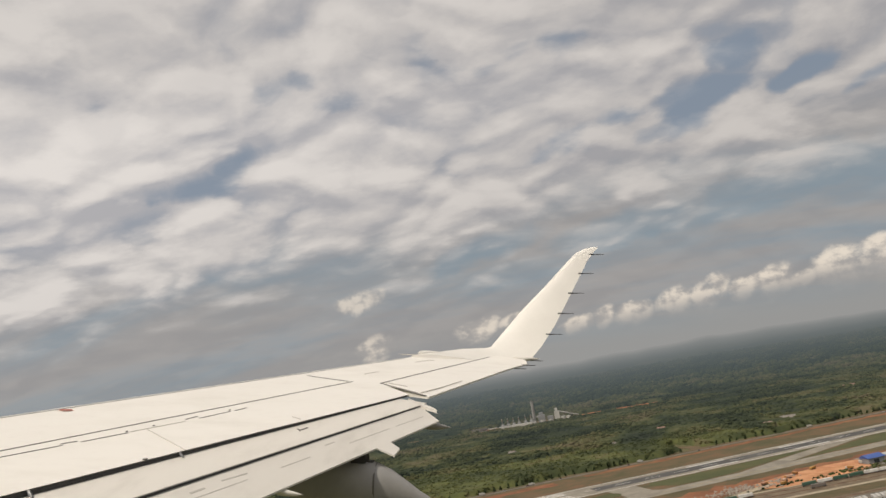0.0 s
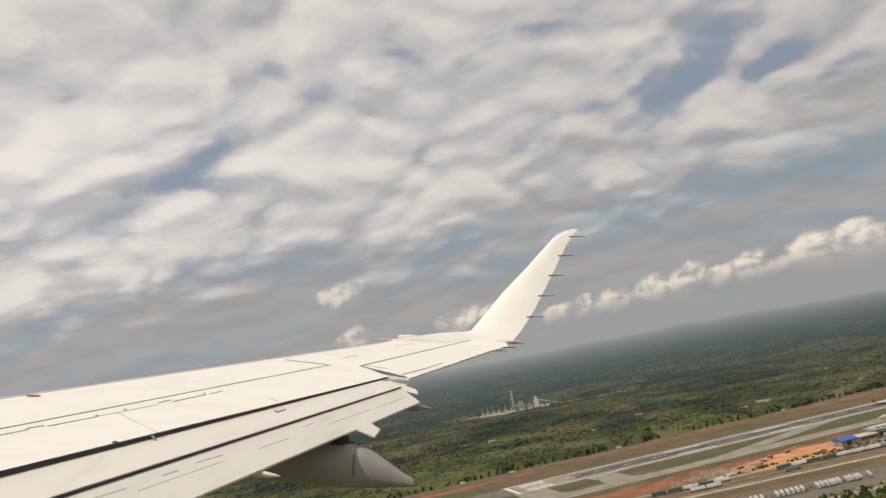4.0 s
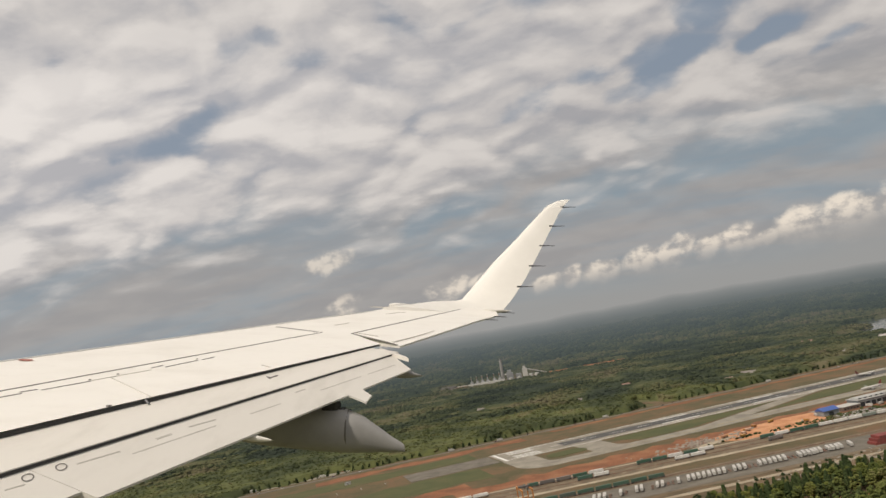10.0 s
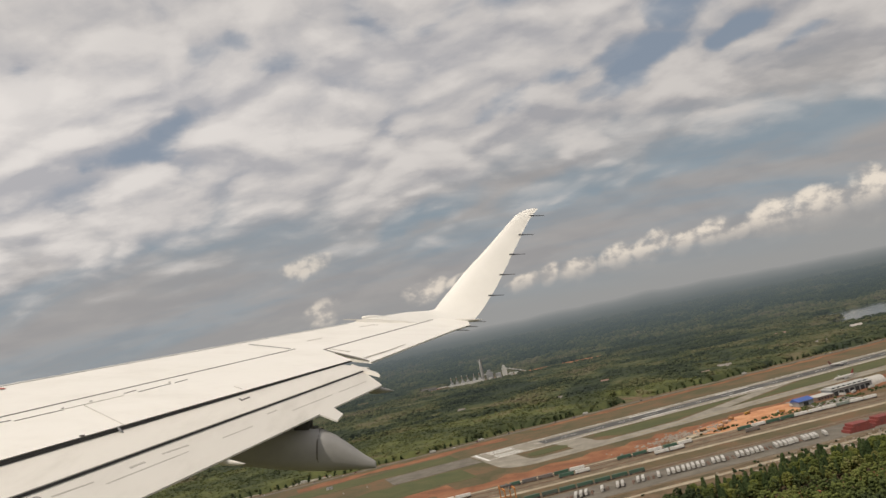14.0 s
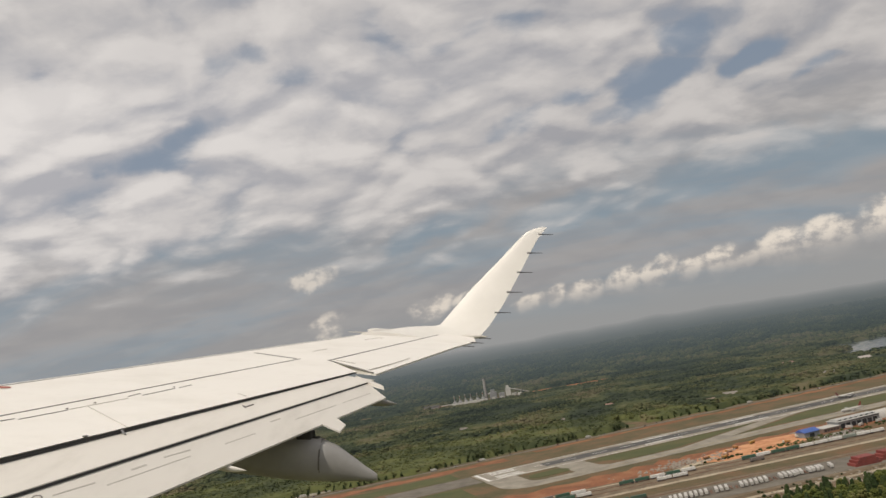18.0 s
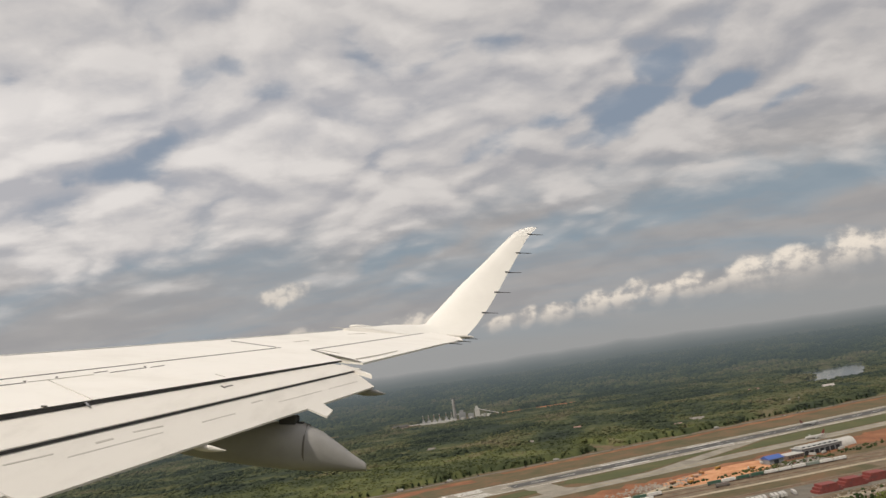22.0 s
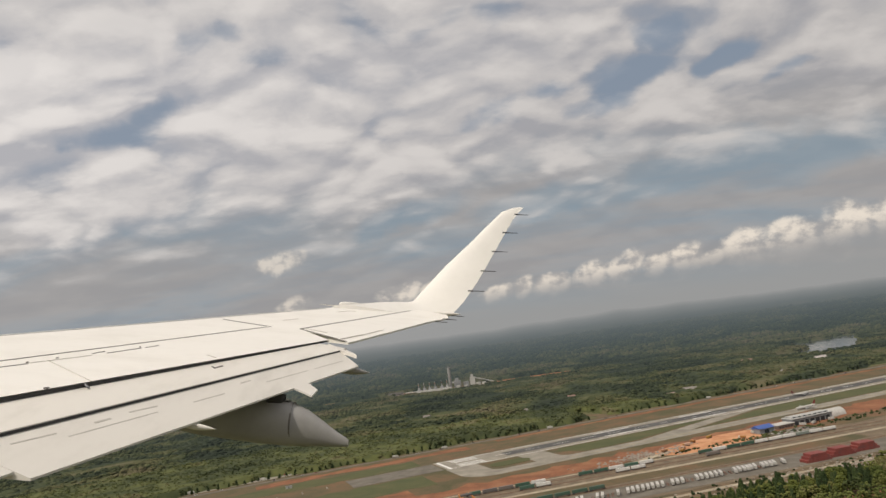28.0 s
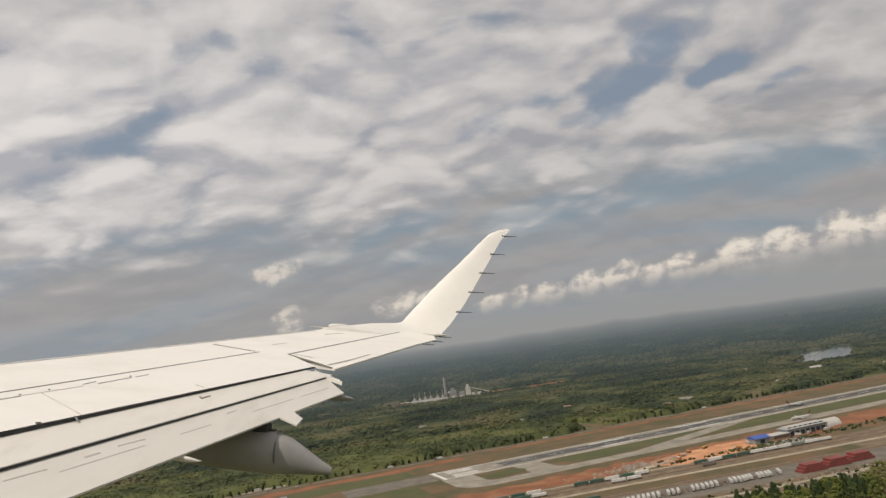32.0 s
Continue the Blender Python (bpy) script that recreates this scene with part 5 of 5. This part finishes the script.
c0, l0 = car(along(G, -240, 110, 0.27)), lorry(along(G, 40, 110, 0.27))
for k in range(22):
    copy_thing(c0, along(G, rnd.uniform(-320, 700), rnd.choice((108.2, 111.8)), 0.27, rnd.choice((0, 180))))
for k in range(26):
    copy_thing(c0, along(G, rnd.uniform(-540, -120), rnd.choice((127, 130.5, 134.5, 138)), 0.29, rnd.choice((0, 180))))
for k in range(9):
    copy_thing(l0, along(G, rnd.uniform(-520, -120), rnd.choice((127, 138)), 0.29, 0))
for uu in (-20, 180, 420):
    copy_thing(l0, along(G, uu, 111.5, 0.27))


# houses in the woods
def house(m, w, d, h, label):
    t = thing("house", label, "house", m, "houses in the woods")
    part("wall", boxes("house_walls", [(-w, w, -d, d, 0, h)], M["house_wall"]), t)
    r = part("roof", mesh_of("house_roof", [(-w - 0.5, -d - 0.5, h), (w + 0.5, -d - 0.5, h), (w + 0.5, d + 0.5, h), (-w - 0.5, d + 0.5, h), (-w - 0.5, 0, h + d * 0.75), (w + 0.5, 0, h + d * 0.75)],
                             [(0, 1, 5, 4), (2, 3, 4, 5), (0, 4, 3), (1, 2, 5), (3, 2, 1, 0)], M["roof"]), t)
    part("chimney", boxes("house_chimney", [(w * 0.4, w * 0.4 + 0.9, -0.4, 0.5, h, h + d * 0.75 + 1.0)], M["rust"]), r)
    for x in (-w * 0.55, 0, w * 0.55):
        part("window", boxes("house_window", [(x - 0.6, x + 0.6, -d - 0.06, -d, 1.0, 2.3)], M["glass"]), t)
    return t


h1 = house(Matrix.Translation((390, 1411, 0)) @ Matrix.Rotation(0.3, 4, "Z"), 8, 5, 5.5, "pale two-storey house among the trees")
h2 = house(Matrix.Translation((440, 1456, 0)) @ Matrix.Rotation(-0.2, 4, "Z"), 13, 7, 5, "long pale-roofed house among the trees")
for i, (hx, hy) in enumerate(HOUSES[2:]):
    copy_thing((h1, h2)[i % 2], Matrix.Translation((hx, hy, 0)) @ Matrix.Rotation(rnd.uniform(-0.5, 0.6), 4, "Z"))

# lake
pl = []
for sgn in (-1, 1):
    for i in range(41):
        p = LAKE_R[0] * (-1 + 2 * i / 40) * (1 if sgn < 0 else -1)
        q = 26 * math.sin(p / 70) + sgn * LAKE_R[1] * (1 + 0.3 * math.sin(p / 55)) * math.sqrt(max(0, 1 - (p / LAKE_R[0]) ** 2))
        a = radians(56)
        pl.append(Vector((LAKE_C[0] + p * math.cos(a) - q * math.sin(a), LAKE_C[1] + p * math.sin(a) + q * math.cos(a), 0)))
sheet("lake", pl, 0.25, M["water"], "calm grey lake winding through the woods", "water")

# power station
px, py = PLANT
sheet("plant_ground", [Vector((px - 200, py - 105, 0)), Vector((px - 60, py - 118, 0)), Vector((px + 120, py - 98, 0)), Vector((px + 195, py - 60, 0)), Vector((px + 190, py + 66, 0)), Vector((px - 195, py + 68, 0))], 0.22, M["ballast"], "grey gravel ground of the power station", "ground")
sheet("red_soil", [Vector((px - 196, py - 70, 0)), Vector((px - 110, py - 40, 0)), Vector((px - 100, py + 60, 0)), Vector((px - 150, py + 72, 0)), Vector((px - 200, py + 62, 0))], 0.30, M["clay"], "bare red soil by the power station", "ground")
sheet("red_soil", [Vector((px + 140, py - 48, 0)), Vector((px + 260, py - 30, 0)), Vector((px + 400, py - 40, 0)), Vector((px + 430, py + 84, 0)), Vector((px + 300, py + 88, 0)), Vector((px + 150, py + 70, 0))], 0.30, M["clay"], "long bare red soil bank in the woods", "ground")
sheet("bare_soil", [Vector((px - 440, py - 66, 0)), Vector((px - 330, py - 82, 0)), Vector((px - 190, py - 70, 0)), Vector((px - 180, py + 62, 0)), Vector((px - 300, py + 74, 0)), Vector((px - 445, py + 60, 0))], 0.21, M["dirt"], "grey-brown bare soil beside the power station", "ground")
plant = thing("power_station", "grey power station with one tall pale stack and small stacks", "power station", Matrix.Translation((px, py, 0.22)))
part("chimney", tube("plant_chimney", (10, 10, 0), (10, 10, 66), 5.4, 4.6, M["stack"], 24), plant, "tall pale concrete chimney")
part("chimney_rim", tube("plant_rim", (10, 10, 66), (10, 10, 67.5), 4.9, 4.9, M["grey_wall"], 24), plant)
for i in range(6):
    x = -92 + 17.5 * i + (4 if i > 3 else 0)
    st = part("stack", tube("plant_stack", (x, -4, 0), (x, -4, 30), 1.5, 1.3, M["stack"], 12), plant, "slim pale stack with a dark band")
    part("band", tube("stack_band", (x, -4, 22), (x, -4, 25), 1.5, 1.5, M["rust"], 12), st)
    hall = part("turbine_hall", boxes("turbine_hall", [(x - 6, x + 6, -12, 16, 0, 9), (x - 4, x + 4, 4, 14, 9, 13)], M["grey_wall"], 0.3), plant, "grey turbine block")
    part("vent", boxes("hall_vent", [(x - 2, x + 2, -10, -4, 9, 11)], M["pale_wall"]), hall)
part("main_hall", boxes("plant_hall", [(-104, 14, -26, -14, 0, 7)], M["pale_wall"], 0.3), plant, "long low pale hall")
part("boiler_house", boxes("boiler_house", [(22, 44, 2, 22, 0, 22), (26, 38, 6, 18, 22, 30)], M["grey_wall"], 0.4), plant, "stepped grey boiler house")
part("boiler_house", boxes("boiler_house", [(74, 90, -6, 12, 0, 28), (77, 86, -2, 8, 28, 36)], M["pale_wall"], 0.4), plant, "pale boiler tower")
part("boiler_house", boxes("boiler_house", [(52, 70, -2, 10, 0, 16)], M["grey_wall"], 0.4), plant)
for x, y, r, h in ((100, 0, 8, 9), (118, 4, 7, 8), (60, -18, 5, 7), (34, -18, 6, 8)):
    part("tank", tube("plant_tank", (x, y, 0), (x, y, h), r, r, M["pale_wall"], 20), plant, "round pale tank")
part("duct", tube("plant_duct", (14, 12, 18), (30, 12, 18), 2.2, 2.2, M["pale_wall"], 12), plant)
part("conveyor", tube("plant_conveyor", (88, 4, 26), (150, 22, 4), 1.6, 1.6, M["pale_wall"], 8), plant, "sloping covered conveyor")
for s2 in (0.3, 0.6, 0.85):
    xx, yy, zz = 88 + 62 * s2, 4 + 18 * s2, 26 - 22 * s2
    part("trestle", boxes("plant_trestle", [(xx - 0.5, xx + 0.5, yy - 1.2, yy + 1.2, 0, zz)], M["steel_dark"]), plant)
part("conveyor", tube("plant_conveyor", (-108, -6, 5), (-160, 26, 3), 1.4, 1.4, M["pale_wall"], 8), plant, "sloping covered conveyor")
shed = thing("coal_shed", "long dark shed roof on bare soil", "shed", Matrix.Translation((px - 168, py + 10, 0.22)))
part("wall", boxes("shed_wall", [(-24, 24, -9, 9, 0, 5)], M["grey_wall"]), shed)
part("roof", mesh_of("shed_roof", [(-25, -10, 5), (25, -10, 5), (25, 10, 5), (-25, 10, 5), (-25, 0, 10), (25, 0, 10)], [(0, 1, 5, 4), (2, 3, 4, 5), (0, 4, 3), (1, 2, 5), (3, 2, 1, 0)], M["steel_dark"]), shed)


# airliners on the airfield
def airliner(m, label):
    t = thing("airliner", label, "airplane", m, "airliners on the airfield")
    rings = []
    for x, r, z in ((-18, 0.2, 3.0), (-17, 1.0, 3.0), (-15, 1.65, 3.1), (-12, 1.85, 3.2), (9, 1.85, 3.2), (14, 1.2, 3.8), (18, 0.3, 4.4)):
        rings.append([(x, r * math.cos(2 * math.pi * j / 16), z + r * math.sin(2 * math.pi * j / 16)) for j in range(16)])
    part("fuselage", loft("jet_fuselage", rings, M["box_white"]), t, "white fuselage")
    for sg in (-1, 1):
        wv = [(-5, sg * 1.6, 2.4), (1, sg * 1.6, 2.4), (5.5, sg * 16, 3.6), (4.0, sg * 16, 3.6)]
        part("wing", loft("jet_wing", [[(x, y, z + 0.18) for x, y, z in wv], [(x, y, z - 0.18) for x, y, z in wv]], M["pale_wall"], smooth=False), t)
        part("engine", tube("jet_engine", (-4.5, sg * 5.2, 1.5), (-0.5, sg * 5.2, 1.5), 1.05, 0.8, M["pale_wall"], 14), t)
        tv = [(13.5, sg * 0.8, 4.2), (16.5, sg * 0.8, 4.2), (18.5, sg * 5.8, 4.5), (17.2, sg * 5.8, 4.5)]
        part("tailplane", loft("jet_tailplane", [[(x, y, z + 0.1) for x, y, z in tv], [(x, y, z - 0.1) for x, y, z in tv]], M["pale_wall"], smooth=False), t)
        part("main_gear", tube("jet_gear", (1.0, sg * 2.6, 0), (1.0, sg * 2.4, 2.2), 0.45, 0.3, M["tyre"], 8), t)
    fin = [(11.5, 4.6), (17.0, 4.8), (18.8, 10.4), (16.6, 10.4)]
    part("tail_fin", loft("jet_fin", [[(x, -0.15, z) for x, z in fin], [(x, 0.15, z) for x, z in fin]], M["box_red"], smooth=False), t, "dark coloured tail fin")
    part("nose_gear", tube("jet_nose_gear", (-13, 0, 0), (-13, 0, 2.0), 0.35, 0.25, M["tyre"], 8), t)
    return t


jet = airliner(along(G, 395, -84, 0.31, 0), "white airliner taxiing on the concrete taxiway")
copy_thing(jet, along(G, 470, 0, 0.42, 180))

# ---- fire station, works and dig beside the taxiway ----
M["blue_roof"] = plain("blue_metal_roof", (0.04, 0.09, 0.30), (0.06, 0.12, 0.36), 0.2, 0.5)
M["brick"] = plain("brown_brick", (0.22, 0.16, 0.13), (0.16, 0.12, 0.10), 0.3, 0.85)
M["loose_clay"] = ground_mat("fresh_orange_clay", [(0.36, (0.350, 0.153, 0.074)), (0.5, (0.500, 0.236, 0.116)), (0.64, (0.600, 0.342, 0.189))], 0.05)
M["machine"] = varied("machine_paint", [(0.0, (0.45, 0.30, 0.05)), (0.5, (0.40, 0.16, 0.05)), (0.8, (0.60, 0.58, 0.54)), (1.0, (0.25, 0.05, 0.04))], 0.5, 0.5)

sheet("station_apron", band(G, 280, 372, -150, -122, 1.0, 14, 31), 0.42, M["concrete"], "pale concrete apron before the fire station", "pavement")
sheet("car_park", band(G, 272, 316, -182, -160), 0.42, M["asphalt"], "grey car park with pale bay lines", "parking")
for k in range(9):
    sheet("bay_line", band(G, 275 + 4.6 * k, 275.5 + 4.6 * k, -180, -163), 0.46, M["mark"], "pale painted bay line", "marking", 0.06)
sheet("excavation", [G(165, -136), G(200, -126), G(252, -122), G(290, -128), G(284, -150), G(258, -166), G(209, -176), G(171, -170), G(154, -152)], 0.36, M["loose_clay"], "freshly dug orange clay", "ground")
sheet("haul_track", [G(120, -168), G(150, -158), G(176, -150), G(176, -144), G(148, -150), G(118, -161)], 0.40, M["sand"], "pale dirt haul track", "road")

station = thing("fire_station", "grey fire station with a row of dark vehicle bays", "fire station", along(G, 336, -146, 0.42))
part("wall", boxes("station_wall", [(-32, 32, -9, 9, 0, 8)], M["grey_wall"], 0.1), station)
part("roof", boxes("station_roof", [(-33, 33, -10, 10, 8, 8.7)], M["pale_wall"], 0.1), station, "flat pale roof")
part("clerestory", boxes("station_clerestory", [(-30, 30, -6, 6, 8.7, 10.4)], M["pale_wall"], 0.1), station)
for k in range(7):
    d = part("bay_door", boxes("bay_door", [(-29 + 8.4 * k, -22.6 + 8.4 * k, -9.12, -9.0, 0, 5.6)], M["glass"]), station, "tall dark bay door")
    part("lintel", boxes("bay_lintel", [(-29.4 + 8.4 * k, -22.2 + 8.4 * k, -9.3, -9.0, 5.6, 6.2)], M["pale_wall"]), d)
    part("window", boxes("station_window", [(-28 + 8.4 * k, -23.6 + 8.4 * k, -6.1, -6.0, 8.9, 10.1)], M["glass"]), station)
annex = thing("annex", "low brown annex with white roof beside the station", "building", along(G, 302, -148, 0.42))
part("wall", boxes("annex_wall", [(-13, 13, -8, 8, 0, 4.5)], M["brick"]), annex)
part("roof", boxes("annex_roof", [(-13.6, 13.6, -8.6, 8.6, 4.5, 5.1)], M["box_white"]), annex)
for k in range(5):
    part("window", boxes("annex_window", [(-11 + 4.6 * k, -8.6 + 4.6 * k, -8.08, -8.0, 1.2, 2.8)], M["glass"]), annex)
hall = thing("workshop", "grey workshop with a bright blue sloping roof", "building", along(G, 276, -152, 0.42))
part("wall", boxes("workshop_wall", [(-11, 11, -7, 7, 0, 6)], M["grey_wall"]), hall)
part("roof", mesh_of("workshop_roof", [(-12, -8, 6), (12, -8, 6), (12, 8, 6), (-12, 8, 6), (-12, 1, 9.5), (12, 1, 9.5)], [(0, 1, 5, 4), (2, 3, 4, 5), (0, 4, 3), (1, 2, 5), (3, 2, 1, 0)], M["blue_roof"]), hall, "bright blue metal roof")
part("door", boxes("workshop_door", [(-4, 3, -7.1, -7.0, 0, 4.4)], M["glass"]), hall)
shelter = thing("shelter", "cream fabric shelter with rounded roof", "shed", along(G, 372, -140, 0.42))
arch = [(10.0 * math.cos(math.pi * j / 14), 9.0 * math.sin(math.pi * j / 14)) for j in range(15)]
part("cover", loft("shelter_cover", [[(x, y, z) for y, z in arch] for x in (-16, -8, 0, 8, 16)], M["box_white"]), shelter)
part("end_wall", mesh_of("shelter_end", [(-15.9, y, z) for y, z in arch], [tuple(range(15))], M["pale_wall"]), shelter)

for k in range(8):
    if k not in (2, 5):
        copy_thing(c0, along(G, 277.5 + 4.6 * k, -172 + (k % 3), 0.43, 90))
for uu, vv, tt in ((330, -160, 20), (318, -158, 100), (352, -160, 5), (268, -146, 60)):
    copy_thing(l0, along(G, uu, vv, 0.43, tt))


def tipper(m):
    t = thing("dump_truck", "earth-moving dump truck on orange clay", "truck", m, "works vehicles")
    part("skip", mesh_of("tipper_skip", [(-4, -1.5, 1.4), (1.4, -1.5, 1.4), (1.4, 1.5, 1.4), (-4, 1.5, 1.4), (-5, -1.8, 3.4), (2.2, -1.8, 3.4), (2.2, 1.8, 3.4), (-5, 1.8, 3.4)],
                          [(3, 2, 1, 0), (4, 5, 6, 7), (0, 1, 5, 4), (1, 2, 6, 5), (2, 3, 7, 6), (3, 0, 4, 7)], M["machine"]), t)
    part("cab", boxes("tipper_cab", [(2.4, 4.2, -1.2, 1.2, 1.0, 3.3)], M["machine"], 0.1), t)
    part("chassis", boxes("tipper_chassis", [(-4, 4.2, -0.7, 0.7, 0.7, 1.3)], M["steel_dark"]), t)
    for x in (-3.0, -1.5, 3.0):
        for y in (-1.2, 1.2):
            wheel(t, x, y, 0.7, 0.5)
    return t


d0 = tipper(along(G, 186, -150, 0.37, 30))
for uu, vv, tt in ((196, -141, 160), (210, -132, 80), (178, -160, 20), (232, -128, 200), (168, -147, 10), (246, -158, 120)):
    copy_thing(d0, along(G, uu, vv, 0.37, tt))
rng = np.random.RandomState(14)
n = 260
pu, pv = rng.normal(150, 22, n), rng.normal(-142, 7, n)
c = np.array([G(a, b, 0.5)[:] for a, b in zip(pu, pv)])
v, f = clumps(c, rng.uniform(0.5, 2.2, n), rng, 0.55, 0.35)
tagged(new("spoil_heaps", numpy_mesh("spoil_heaps", v, f, M["rubble"])), "grey-brown spoil and debris heaps", "rubble", kind="stuff")

# approach lights before the runway
for k in range(6):
    bar = thing("approach_light_bar", "low white approach light bar on short posts", "light bar", along(G, -118 - 24 * k, 0, 0.2, 90), "approach lights")
    part("beam", boxes("light_beam", [(-6, 6, -0.12, 0.12, 1.0, 1.2)], M["box_white"]), bar)
    for x in (-5, -2.5, 0, 2.5, 5):
        p = part("post", boxes("light_post", [(x - 0.08, x + 0.08, -0.08, 0.08, 0, 1.0)], M["pale_wall"]), bar)
        part("lamp", boxes("approach_lamp", [(x - 0.2, x + 0.2, -0.2, 0.2, 1.2, 1.5)], M["box_white"], 0.05), p)
hut = thing("equipment_hut", "small white equipment hut on the grass", "hut", along(G, -150, 44, 0.22))
part("wall", boxes("hut_wall", [(-4, 4, -2, 2, 0, 2.8)], M["box_white"]), hut)
part("roof", boxes("hut_roof", [(-4.3, 4.3, -2.3, 2.3, 2.8, 3.1)], M["grey_wall"]), hut)
part("door", boxes("hut_door", [(-0.5, 0.5, -2.06, -2.0, 0, 2.1)], M["glass"]), hut)
